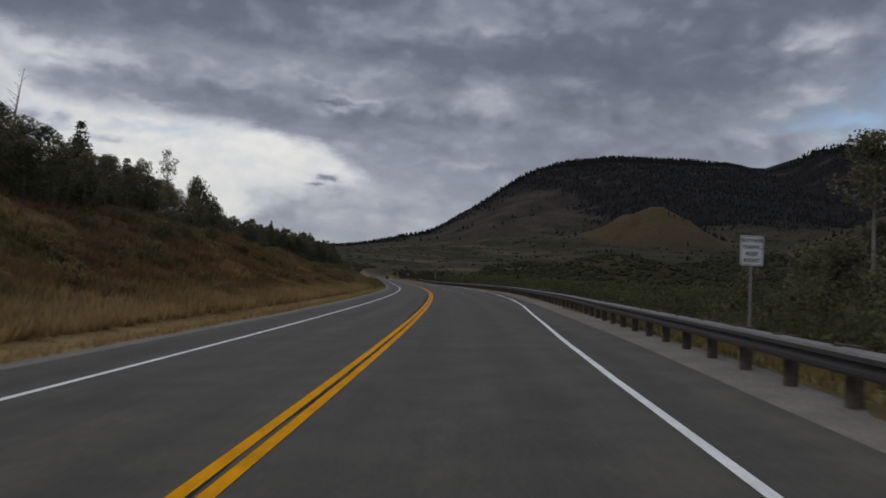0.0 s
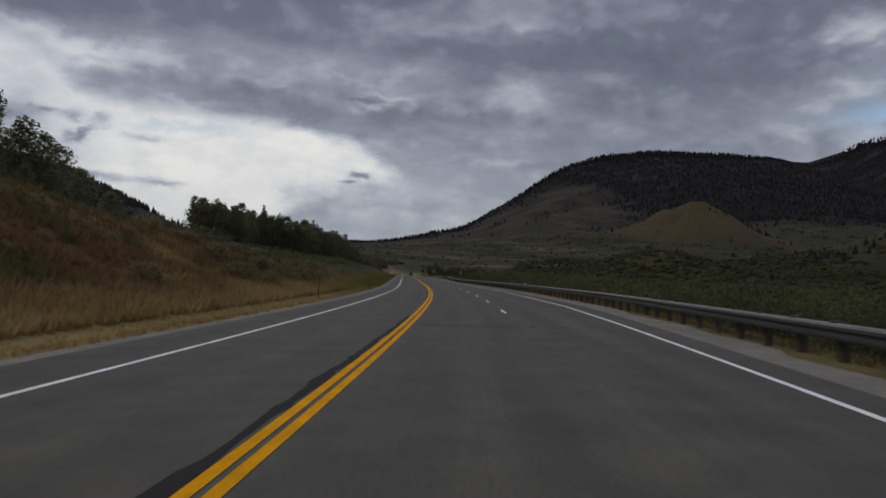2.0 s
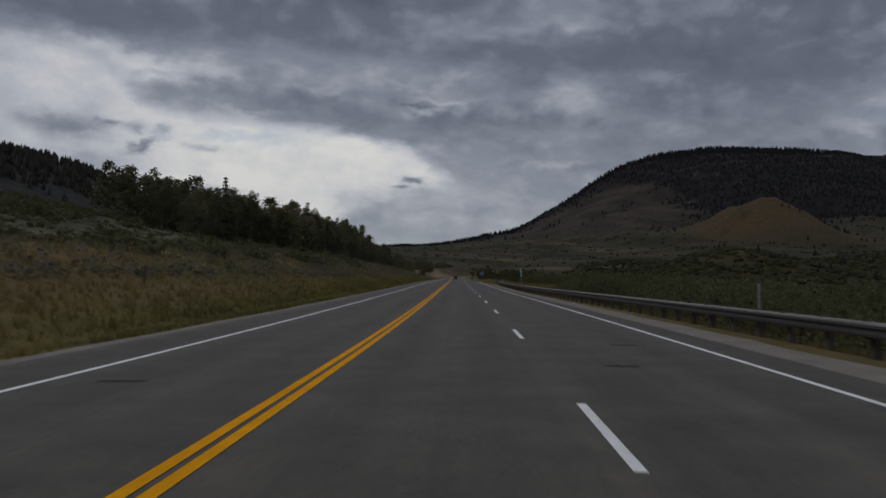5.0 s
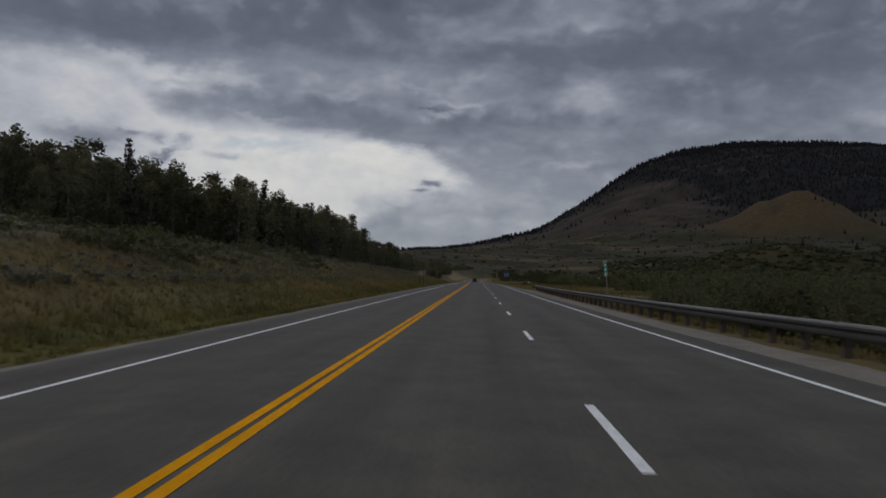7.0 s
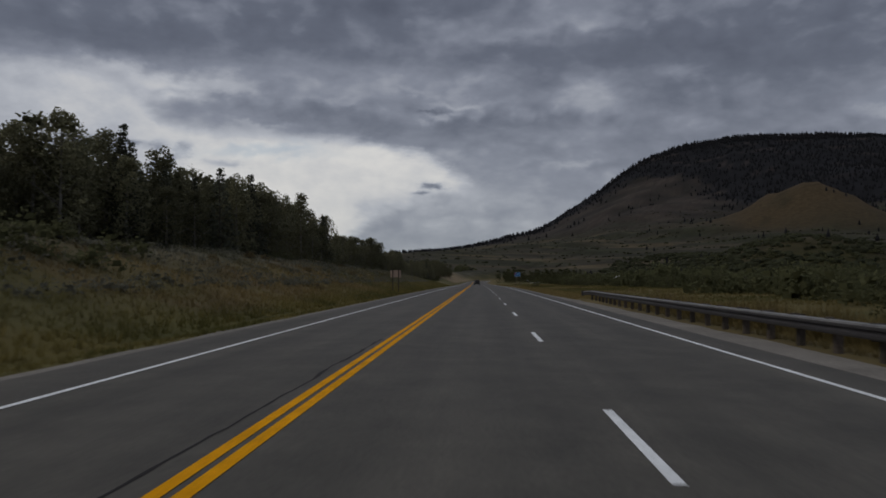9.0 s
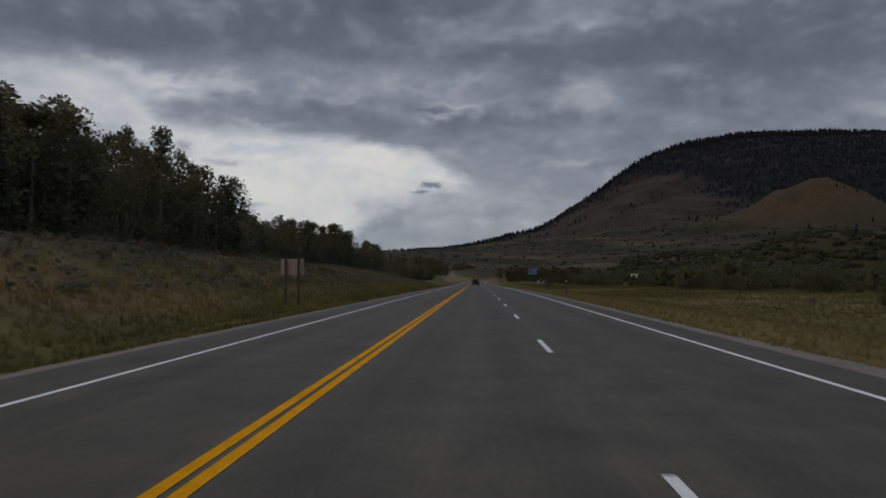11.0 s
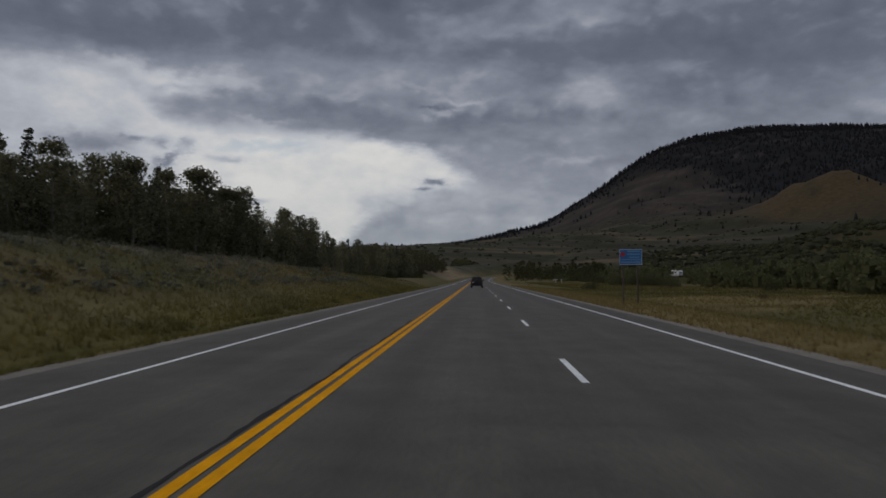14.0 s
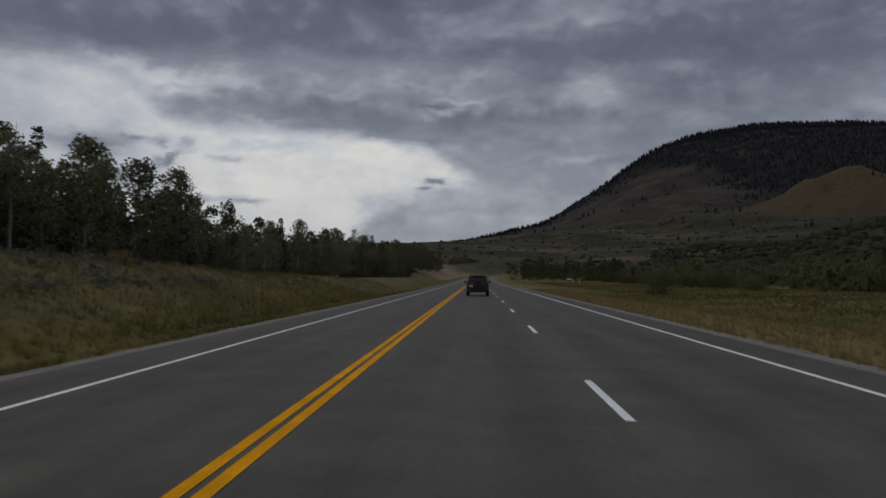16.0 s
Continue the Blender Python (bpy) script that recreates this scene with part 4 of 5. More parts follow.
# ---- trees ----
def leaves(rng, centres, radii, per, leaf, squash=0.8, heart=0.62):
    """Small leaf sprays scattered through clumps, as loose quads, round a solid heart of massed leaves."""
    n = len(centres) * per
    c = np.repeat(centres, per, 0)
    d = rng.randn(n, 3)
    d /= np.linalg.norm(d, axis=1)[:, None]
    r = np.repeat(radii, per)[:, None] * rng.uniform(0.5, 1.05, (n, 1)) ** 0.6
    c = c + d * r * np.array([1, 1, squash])
    a = rng.randn(n, 3)
    a /= np.linalg.norm(a, axis=1)[:, None]
    b = np.cross(a, rng.randn(n, 3))
    b /= np.linalg.norm(b, axis=1)[:, None]
    size = leaf * rng.uniform(0.6, 1.3, (n, 1))
    verts = np.stack([c - a * size, c + b * size * 0.6, c + a * size, c - b * size * 0.6], 1).reshape(-1, 3)
    faces = (np.arange(n)[:, None] * 4 + np.arange(4)).tolist()
    if heart:
        # six quads round each clump, as a lumpy box
        corner = np.array([(x, y, z) for x in (-1, 1) for y in (-1, 1) for z in (-1, 1)]) / 1.732
        quads = np.array([(0, 1, 3, 2), (4, 6, 7, 5), (0, 4, 5, 1), (2, 3, 7, 6), (0, 2, 6, 4), (1, 5, 7, 3)])
        m = len(centres)
        lump = corner[None] * rng.uniform(0.7, 1.2, (m, 8, 1)) * radii[:, None, None] * heart * np.array([1, 1, squash])
        ang = rng.uniform(0, 1.57, m)
        x = lump[..., 0] * np.cos(ang)[:, None] - lump[..., 1] * np.sin(ang)[:, None]
        y = lump[..., 0] * np.sin(ang)[:, None] + lump[..., 1] * np.cos(ang)[:, None]
        core = np.stack([x, y, lump[..., 2]], -1) + centres[:, None]
        # each quad keeps its own four corners, like the leaves
        cq = core[:, quads].reshape(-1, 3)
        faces += (np.arange(m * 6)[:, None] * 4 + np.arange(4) + len(verts)).tolist()
        verts = np.concatenate([verts, cq])
    return verts, faces


def limb_mesh(rng, h, r, limbs, spread, low, mat, bend=0.3):
    bm = bmesh.new()
    p, pts = Vector((0, 0, -0.3)), []
    lean = Vector((rng.uniform(-bend, bend), rng.uniform(-bend, bend), 0))
    for i in range(6):
        t = i / 5
        pts.append(Vector((lean.x * t * t, lean.y * t * t, -0.3 + t * (h + 0.3))))
    for i in range(5):
        rod(pts[i], pts[i + 1] + (pts[i + 1] - pts[i]) * 0.02, r * (1 - i / 5.5), r * (1 - (i + 1) / 5.5), 7, bm)
    ends = []
    for i in range(limbs):
        t = low + (0.97 - low) * (i + rng.uniform(0, 0.8)) / limbs
        a = rng.uniform(0, 6.283)
        base = Vector((lean.x * t * t, lean.y * t * t, h * t))
        reach = spread * (1.15 - t) * rng.uniform(0.6, 1.1) + 0.15
        tip = base + Vector((math.cos(a) * reach, math.sin(a) * reach, reach * rng.uniform(0.4, 0.9)))
        rod(base, tip, r * 0.34 * (1.1 - t), r * 0.06, 5, bm)
        ends.append(tip)
    me = bpy.data.meshes.new("trunk")
    bm.to_mesh(me)
    bm.free()
    me.materials.append(mat)
    return me, ends


def aspen_pair(seed, h, w, per=26, clumps=46, low=0.22, leaf=0.17, bare=1.0, plume=1.15, heart=0.45):
    """A trunk with limbs, and a crown of upright plumes of small leaves."""
    rng = np.random.RandomState(seed)
    trunk, ends = limb_mesh(rng, h * 0.93, 0.05 + h * 0.010, 16, w * 1.3, low + 0.05, M["bark_pale"])
    t = low + (0.93 - low) * np.sort(rng.uniform(0, 1, clumps)) ** 0.9
    prof = np.interp(t, [low, low + 0.15, 0.5, 0.78, 1.0], [0.55, 0.95, 1.0, 0.62, 0.06])
    a, q = np.arange(clumps) * 2.4 + rng.uniform(0, 1, clumps), rng.uniform(0.25, 1.0, clumps)
    lop = 1 + 0.22 * np.sin(a + seed)
    c = np.stack([np.cos(a) * q * prof * w * 0.8 * lop, np.sin(a) * q * prof * w * 0.8 * lop, t * h], 1)
    rad = rng.uniform(0.26, 0.46, clumps) * (0.40 + 0.60 * prof) * w
    keep = rng.uniform(0, 1, clumps) < bare
    v, f = leaves(rng, c[keep], rad[keep], per, leaf, plume, heart)
    return trunk, mesh_of("crown", v, f, M["leaf_aspen"])


def conifer_pair(seed, h, w, tiers=20, leaf=0.13):
    rng = np.random.RandomState(seed)
    trunk, _ = limb_mesh(rng, h * 0.97, 0.05 + h * 0.012, 10, w * 0.8, 0.15, M["bark_dark"], 0.1)
    cs, rs = [], []
    for i in range(tiers):
        t = 0.10 + 0.90 * i / (tiers - 1)
        reach = w * (1.03 - t) ** 0.85
        m = max(3, int(9 * (1.05 - t)))
        for j in range(m):
            a = 6.283 * j / m + rng.uniform(0, 1.5)
            q = reach * rng.uniform(0.45, 1.0)
            cs.append((math.cos(a) * q, math.sin(a) * q, t * h - q * 0.25 + rng.uniform(-0.1, 0.1)))
            rs.append(0.16 * w + 0.25 * reach)
    v, f = leaves(rng, np.array(cs), np.array(rs), 18, leaf, 0.75, 0.5)
    return trunk, mesh_of("crown", v, f, M["leaf_conifer"])


def shrub_mesh(seed, h, w, mat, clumps=22, per=30, leaf=0.13, heart=0.40):
    rng = np.random.RandomState(seed)
    a, q = rng.uniform(0, 6.283, clumps), rng.uniform(0, 1, clumps) ** 0.5
    top = (1 - 0.65 * q * q) * rng.uniform(0.75, 1.1, clumps)
    t = rng.uniform(0.12, 0.82, clumps) * top
    c = np.stack([np.cos(a) * q * w, np.sin(a) * q * w, t * h], 1)
    v, f = leaves(rng, c, rng.uniform(0.20, 0.36, clumps) * h, per, leaf, 0.95, heart)
    return mesh_of("foliage", v, f, mat)


def shrub_stems(seed, h, w):
    rng = np.random.RandomState(seed)
    bm = bmesh.new()
    for i in range(7):
        a = rng.uniform(0, 6.283)
        rod((math.cos(a) * 0.1, math.sin(a) * 0.1, -0.25), (math.cos(a) * w * 0.6, math.sin(a) * w * 0.6, h * 0.65), 0.035, 0.012, 5, bm)
    me = bpy.data.meshes.new("stems")
    bm.to_mesh(me)
    bm.free()
    me.materials.append(M["bark_dark"])
    return me


ASPEN = [aspen_pair(s, 10.0, w, 62, 50, 0.10, 0.115, heart=0.30) for s, w in ((1, 2.3), (2, 1.9), (3, 2.6), (4, 2.0), (5, 2.4))]
ASPEN_FAR = [aspen_pair(s, 10.0, w, 15, 28, 0.06, 0.21) for s, w in ((11, 2.4), (12, 2.0), (13, 2.2))]
CONIFER = [conifer_pair(s, 10.0, w) for s, w in ((21, 2.1), (22, 1.8))]
SPARSE = [aspen_pair(s, 10.0, w, 44, 30, 0.40, 0.10, 0.62, 0.9, 0.0) for s, w in ((31, 1.5), (32, 1.8))]
WILLOW = [(shrub_stems(s, 3.2, 1.8), shrub_mesh(s, 3.2, 1.8, M["leaf_willow"], 34, 62, 0.080, 0.20)) for s in (41, 42, 43)]
WILLOW_FAR = [shrub_mesh(s, 3.2, 2.0, M["leaf_willow"], 16, 12, 0.20, 0.44) for s in (44, 45)]
WILLOW_MINI = shrub_mesh(46, 3.0, 2.2, M["leaf_willow"], 12, 14, 0.22, 0.5)
BRUSH = [(shrub_stems(s, 1.3, 0.8), shrub_mesh(s, 1.3, 0.8, M["leaf_brush"], 20, 46, 0.055, 0.3)) for s in (51, 52)]
rng = random.Random(12)


def plant(pair, m, size, label, category, name, group, parts):
    root = empty(name, m, label, category, group)
    for n, me in zip(parts, pair):
        placed(n, me, root, Matrix.Diagonal((*size, 1)))
    return root


def tree(pair, s, u, h, wide, label, name="aspen_tree", group="trees along the highway"):
    k = h / 10.0
    return plant(pair, spot(s, u, -0.05, rng.uniform(0, 360)), (k * wide, k * wide, k), label, "tree", name, group, ("trunk", "crown"))


def shrub(pair, s, u, k, label, name, group):
    f = rng.uniform(0.85, 1.2)
    return plant(pair, spot(s, u, -0.05, rng.uniform(0, 360)), (k * f, k * f, k), label, "shrub", name, group, ("woody_base", "foliage"))


def track(s, u):
    """A gap through the willows towards the parked camper."""
    return 420 < s < 700 and abs(u - 2 - (s - 310) * 0.243) < 4.5


def joined(name, wanted, mat, label, category):
    """Many far plants in one mesh: (mesh, s, u, size, width) each."""
    vs, fs, base = [], [], 0
    for me, s, u, k, wide in wanted:
        if track(s, u):
            continue
        co = np.empty(len(me.vertices) * 3)
        me.vertices.foreach_get("co", co)
        co = co.reshape(-1, 3)
        a = rng.uniform(0, 6.283)
        x, y, z = ground_point(s, u)
        px = (co[:, 0] * math.cos(a) - co[:, 1] * math.sin(a)) * k * wide + float(x)
        py = (co[:, 0] * math.sin(a) + co[:, 1] * math.cos(a)) * k * wide + float(y)
        vs.append(np.stack([px, py, co[:, 2] * k + float(z) - 0.05], 1))
        fs.append(np.arange(len(co)).reshape(-1, 4) + base)
        base += len(co)
    v, f = np.concatenate(vs), np.concatenate(fs)
    me = bpy.data.meshes.new(name)
    me.vertices.add(len(v))
    me.vertices.foreach_set("co", v.ravel())
    me.loops.add(f.size)
    me.loops.foreach_set("vertex_index", f.ravel().astype(np.int32))
    me.polygons.add(len(f))
    me.polygons.foreach_set("loop_start", np.arange(0, f.size, 4, dtype=np.int32))
    me.update(calc_edges=True)
    me.materials.append(mat)
    tagged(placed(name, me), label, category, kind="stuff")


def front_edge(s):
    return np.interp(s, [262, 285, 300, 336, 352, 364, 400, 430, 450, 500, 560, 650, 770], [-46, -34, -29, -26, -26, -31, -34, -28, -24, -23, -21, -20, -19])


def tall(s):
    """Usual height of the wood along the road."""
    return float(np.interp(s, [247, 262, 300, 340, 356, 366, 398, 412, 430, 452, 464, 500, 540, 650], [9.0, 10.6, 11.2, 10.8, 10.6, 7.4, 8.8, 10.3, 10.0, 9.6, 7.4, 7.6, 8.4, 8.6]))


# the aspen wood along the road, row behind row
back = []
s = 247.0
while s < 770:
    edge = float(front_edge(s))
    for row in range(5):
        if row > 2 and s > 470:
            continue
        u = edge - row * 3.6 - rng.uniform(0, 2.4)
        near = row < 2 and s < 470 or row < 1 and s < 600
        q = rng.random()
        at = s + rng.uniform(-1.3, 1.3)
        h = tall(s) * (rng.uniform(0.70, 1.06) if rng.random() < 0.75 else rng.uniform(1.0, 1.2)) + 0.15 * row
        if 327 < s < 341 and row < 4:
            if row == 1:
                tree(rng.choice(SPARSE), at, u, 9.5, 1.0, "thin-leaved aspen with a pale trunk", "aspen_tree")
            elif row == 3:
                back.append((rng.choice(ASPEN_FAR)[1], at, u, 0.7, 1.2))
            continue
        if not near:
            back.append((rng.choice(ASPEN_FAR)[1], at, u, h / 10, rng.uniform(1.1, 1.5)))
        elif q < 0.17:
            tree(rng.choice(CONIFER), at, u, h * 1.02, 1.0, "dark conifer at the edge of the wood", "conifer_tree")
        elif q < (0.5 if 354 < s < 384 else 0.26):
            tree(rng.choice(SPARSE), at, u, h * 1.12, 1.0, "thin-leaved aspen with a pale trunk", "aspen_tree")
        else:
            tree(rng.choice(ASPEN), at, u, h, rng.uniform(1.05, 1.45), "dense green aspen in the roadside wood")
    s += 2.7 if s < 480 else 3.4
for s, u, h, wide in ((331, -28.5, 11.8, 0.9), (334.5, -27.0, 12.4, 0.85), (338, -30, 11.2, 0.9), (328.5, -31, 11.4, 1.0), (336, -33, 12.0, 0.9)):
    tree(ASPEN[int(s) % 5], s, u, h, wide, "tall slender aspen in the roadside wood")
# the wood's upper edge, climbing away from the road
for i in range(110):
    u = rng.uniform(-82, -50)
    s = rng.uniform(268 - (u + 46) * 0.75, 420)
    back.append((rng.choice(ASPEN_FAR)[1], s, u, rng.uniform(0.95, 1.3), 1.1))
joined("aspen_wood", back, M["leaf_aspen"], "dense dark aspen wood behind the roadside trees", "forest")
# low growth at the wood's foot
for i in range(90):
    s = rng.uniform(266, 640)
    shrub(rng.choice(WILLOW), s, float(front_edge(s)) + rng.uniform(-1.5, 1.8), rng.uniform(0.35, 0.8), "low green shrub at the foot of the wood", "shrub", "shrubs at the wood's edge")
# trees on top of the cut bank
BANK_TREES = ("bushy green aspen on top of the cut bank", "dark conifer on top of the cut bank", "tall green aspen on top of the cut bank", "half-bare aspen standing above the cut bank")
for s, u, h, kind, wide in ((40, -34, 7.5, 0, 1.5), (45, -38, 8.0, 0, 1.4), (48, -31, 7.5, 0, 1.5), (52, -33, 8.8, 0, 1.4), (55, -38, 9.0, 2, 1.3), (57, -29, 7.4, 1, 1.2), (60, -38, 9.0, 2, 1.4), (62, -32, 7.5, 0, 1.5), (65, -30, 7.2, 0, 1.5),
                            (67, -40, 10.5, 3, 1), (70, -30, 6.8, 0, 1.5), (71, -36, 8.0, 0, 1.4), (74, -32, 8.4, 1, 1.2), (78, -32, 6.5, 0, 1.5), (80, -30, 9.4, 3, 1.0), (83, -31, 5.6, 0, 1.6), (86, -33, 6.0, 0, 1.4), (90, -30, 5.4, 1, 1.2),
                            (93, -33, 5.2, 0, 1.5), (95, -31, 8.6, 2, 1.2), (98, -32, 8.0, 0, 1.4), (101, -31, 7.2, 2, 1.4), (104, -31, 6.8, 0, 1.5), (107.5, -31.5, 6.2, 0, 1.6), (110.5, -31, 5.2, 0, 1.6), (114, -33, 3.2, 0, 1.6)):
    if s < 78:
        h, wide = h * (0.66 if kind != 3 else 0.85), wide * 1.3
    tree((ASPEN[int(s) % 5], CONIFER[int(s) % 2], ASPEN[(int(s) + 2) % 5], SPARSE[int(s) % 2])[kind], s, u, h, wide, BANK_TREES[kind],
         "conifer_tree" if kind == 1 else "aspen_tree", "trees on the cut bank")
# bushy growth along the rim of the bank, so that it never shows bare against the sky
for i in range(50):
    s = rng.uniform(36, 114)
    u = rng.uniform(-37, -27) - max(0, s - 110) * 0.25
    tree(rng.choice(ASPEN), s, u, rng.uniform(2.6, 4.6) * (1.25 - 0.004 * (s - 36)), 1.7, "low bushy aspen along the bank's rim", "aspen_tree", "trees on the cut bank")
# hillside scatter beyond the bank
for i in range(70):
    shrub(rng.choice(WILLOW), rng.uniform(120, 300), rng.uniform(-125, -42), rng.uniform(0.35, 0.9), "dark bush on the sage hillside", "shrub", "bushes on the sage hill")
for i in range(46):
    s = rng.uniform(92, 146)
    shrub(rng.choice(BRUSH), s, rng.uniform(-16.5, -11.5), rng.uniform(0.7, 1.35), "dense brown-green brush at the foot of the hillside", "bush", "brush along the verge")
for i in range(30):
    shrub(rng.choice(WILLOW), rng.uniform(12, 120), rng.uniform(-26, -12), rng.uniform(0.22, 0.46), "dark green bush on the rusty cut bank", "bush", "bushes on the cut bank")
for i in range(96):
    shrub(rng.choice(BRUSH), rng.uniform(8, 125), rng.uniform(-25, -10.5), rng.uniform(0.45, 1.15), "dry brown-green bush on the rusty cut bank", "bush", "bushes on the cut bank")
for i in range(40):
    shrub(rng.choice(BRUSH), rng.uniform(250, 450), rng.uniform(-24, -12), rng.uniform(0.35, 0.8), "low dry bush on the grassy bank", "bush", "bushes on the grassy bank")
# willows in the valley on the right
for i in range(160):
    s = rng.uniform(10, 300)
    u = float(rail_offset(s)) + 6.8 + max(0, s - 235) * 0.42 + rng.random() ** 1.2 * 24
    shrub(rng.choice(WILLOW), s, u, rng.uniform(0.95, 1.6), "dense green willow thicket below the guardrail", "willow_shrub", "willows in the valley")
for i in range(90):
    s = rng.uniform(225, 700)
    u = rng.uniform(46, 66) + max(0, 330 - s) * -0.2
    if track(s, u):
        continue
    shrub(rng.choice(WILLOW), s, u, rng.uniform(0.9, 1.75), "rounded green willow at the far edge of the meadow", "willow_shrub", "willows in the valley")
thicket = []
for i in range(400):
    s = rng.uniform(14, 330)
    thicket.append((rng.choice(WILLOW_FAR), s, float(rail_offset(s)) + 22 + rng.random() ** 1.2 * 170, rng.uniform(0.9, 1.6), rng.uniform(1.0, 1.5)))
for i in range(400):
    s = rng.uniform(230, 900)
    thicket.append((rng.choice(WILLOW_FAR), s, rng.uniform(58, 210), rng.uniform(1.0, 1.9), rng.uniform(0.9, 1.5)))
for i in range(190):
    s = rng.uniform(400, 860)
    thicket.append((rng.choice(WILLOW_FAR), s, 52 + 0.02 * (s - 400) + rng.random() ** 1.5 * 60, rng.uniform(1.7, 2.7), rng.uniform(0.75, 1.1)))
for i in range(90):
    thicket.append((rng.choice(WILLOW_FAR), rng.uniform(690, 900), rng.uniform(34, 100), rng.uniform(1.0, 2.0), 1.1))
for i in range(60):
    thicket.append((rng.choice(WILLOW_FAR), rng.uniform(640, 1000), rng.uniform(-70, -40), rng.uniform(1.0, 2.0), 1.1))
for s, u, k in ((9, 12.4, 1.2), (12, 13.6, 1.35), (15, 12.6, 1.25), (18, 14.2, 1.4), (21, 13.0, 1.2), (24.5, 14.4, 1.4), (28.5, 13.4, 1.15), (16, 18, 1.6), (22, 19, 1.7), (34, 15, 1.3), (38, 19, 1.5), (43, 16, 1.4), (48, 21, 1.6), (54, 17, 1.2), (60, 23, 1.4), (31, 20, 1.5), (28, 17, 1.2)):
    shrub(rng.choice(WILLOW), s, u, k, "tall dark willow close behind the guardrail", "willow_shrub", "willows in the valley")
slopes = []
for i in range(620):
    s = rng.uniform(240, 1100)
    u = rng.uniform(130, 620)
    if pasture(*(float(v) for v in ground_point(s, u)[:2])) > 0.3:
        continue
    slopes.append((WILLOW_MINI, s, u, rng.uniform(1.0, 2.4), rng.uniform(1.0, 1.7)))
joined("slope_brush", slopes, M["leaf_willow"], "dark olive brush over the lower slopes", "brush")
hillside = []
for i in range(560):
    s = rng.uniform(110, 330)
    hillside.append((WILLOW_MINI, s, rng.uniform(-170, -32), rng.uniform(0.25, 0.8), rng.uniform(0.9, 1.5)))
for i in range(420):
    s = rng.uniform(104, 262)
    hillside.append((WILLOW_MINI, s, -16.5 - 50 * rng.random() ** 1.3, rng.uniform(0.22, 0.62), rng.uniform(0.9, 1.5)))
joined("hillside_brush", hillside, M["leaf_willow"], "dark brush scattered over the sage hillside", "brush")
grove_trees = []
for i in range(95):
    s = rng.uniform(660, 830)
    toward = rng.uniform(0.045, 0.19)
    if s < 725 and 0.105 < toward < 0.15:
        continue
    grove_trees.append((rng.choice(ASPEN_FAR)[1], s, 2 + (s - 399) * toward, rng.uniform(0.6, 1.08), rng.uniform(1.2, 1.7)))
joined("cottonwood_grove", grove_trees, M["leaf_willow"], "dark green cottonwoods where the highway bends away", "forest")
joined("willow_thicket", thicket, M["leaf_willow"], "dense dark green willow thicket across the valley floor", "thicket")
tree(aspen_pair(33, 10.0, 2.4, 60, 34, 0.60, 0.10, 0.85, 0.8, 0.0), 45, 28.4, 15.5, 1.0, "tall open cottonwood rising from the willows", "cottonwood_tree", "")
for s, u, h in ((35, 24.5, 7.6), (39, 27.5, 9.0), (43, 25.5, 8.2), (46, 30.0, 9.6), (51, 27.5, 8.0), (56, 31.0, 8.4), (62, 28.0, 7.0)):
    tree(rng.choice(ASPEN), s, u, h, 1.55, "tall dark willow tree behind the guardrail", "willow_tree", "willows in the valley")
for s, u, h, wide in ((39, -26, 4.4, 2.0), (42, -24.6, 4.2, 2.1), (44, -28, 5.4, 1.8), (46.5, -25.2, 4.6, 2.0), (49, -27.5, 5.2, 1.9), (51.5, -25.6, 4.4, 2.0), (54.5, -27.8, 4.8, 1.9),
                      (58, -27.0, 4.3, 2.0), (61.5, -28.6, 4.4, 1.9), (65, -28.2, 3.9, 2.0), (69, -28.6, 3.8, 2.0)):
    tree(ASPEN[int(s) % 5], s, u, h, wide, "broad dark bush crowding the bank's rim", "aspen_tree", "trees on the cut bank")
tree(CONIFER[0], 52.5, -26.6, 6.4, 1.25, "dark conifer on top of the cut bank", "conifer_tree", "trees on the cut bank")
plant((limb_mesh(np.random.RandomState(77), 10.0, 0.17, 22, 2.2, 0.35, M["bark_pale"], 0.9)[0],), spot(48.5, -29.5, -0.05, 40), (0.8, 0.8, 0.8), "bare dead aspen above the cut bank", "tree", "dead_tree", "", ("trunk",))
shrub(WILLOW[0], 488, 24.0, 0.78, "dark brown shrub standing in the meadow", "shrub", "")
for s, u, k in ((540, 47.5, 1.5), (548, 50, 1.6), (556, 52, 1.7), (575, 58.5, 1.7), (585, 61.5, 1.7)):
    shrub(rng.choice(WILLOW), s, u, k, "rounded green willow at the far edge of the meadow", "willow_shrub", "willows in the valley")
for i in range(14):
    shrub(rng.choice(BRUSH), rng.uniform(300, 640), rng.uniform(14, 46), rng.uniform(0.4, 0.8), "small bush in the meadow grass", "bush", "bushes in the meadow")


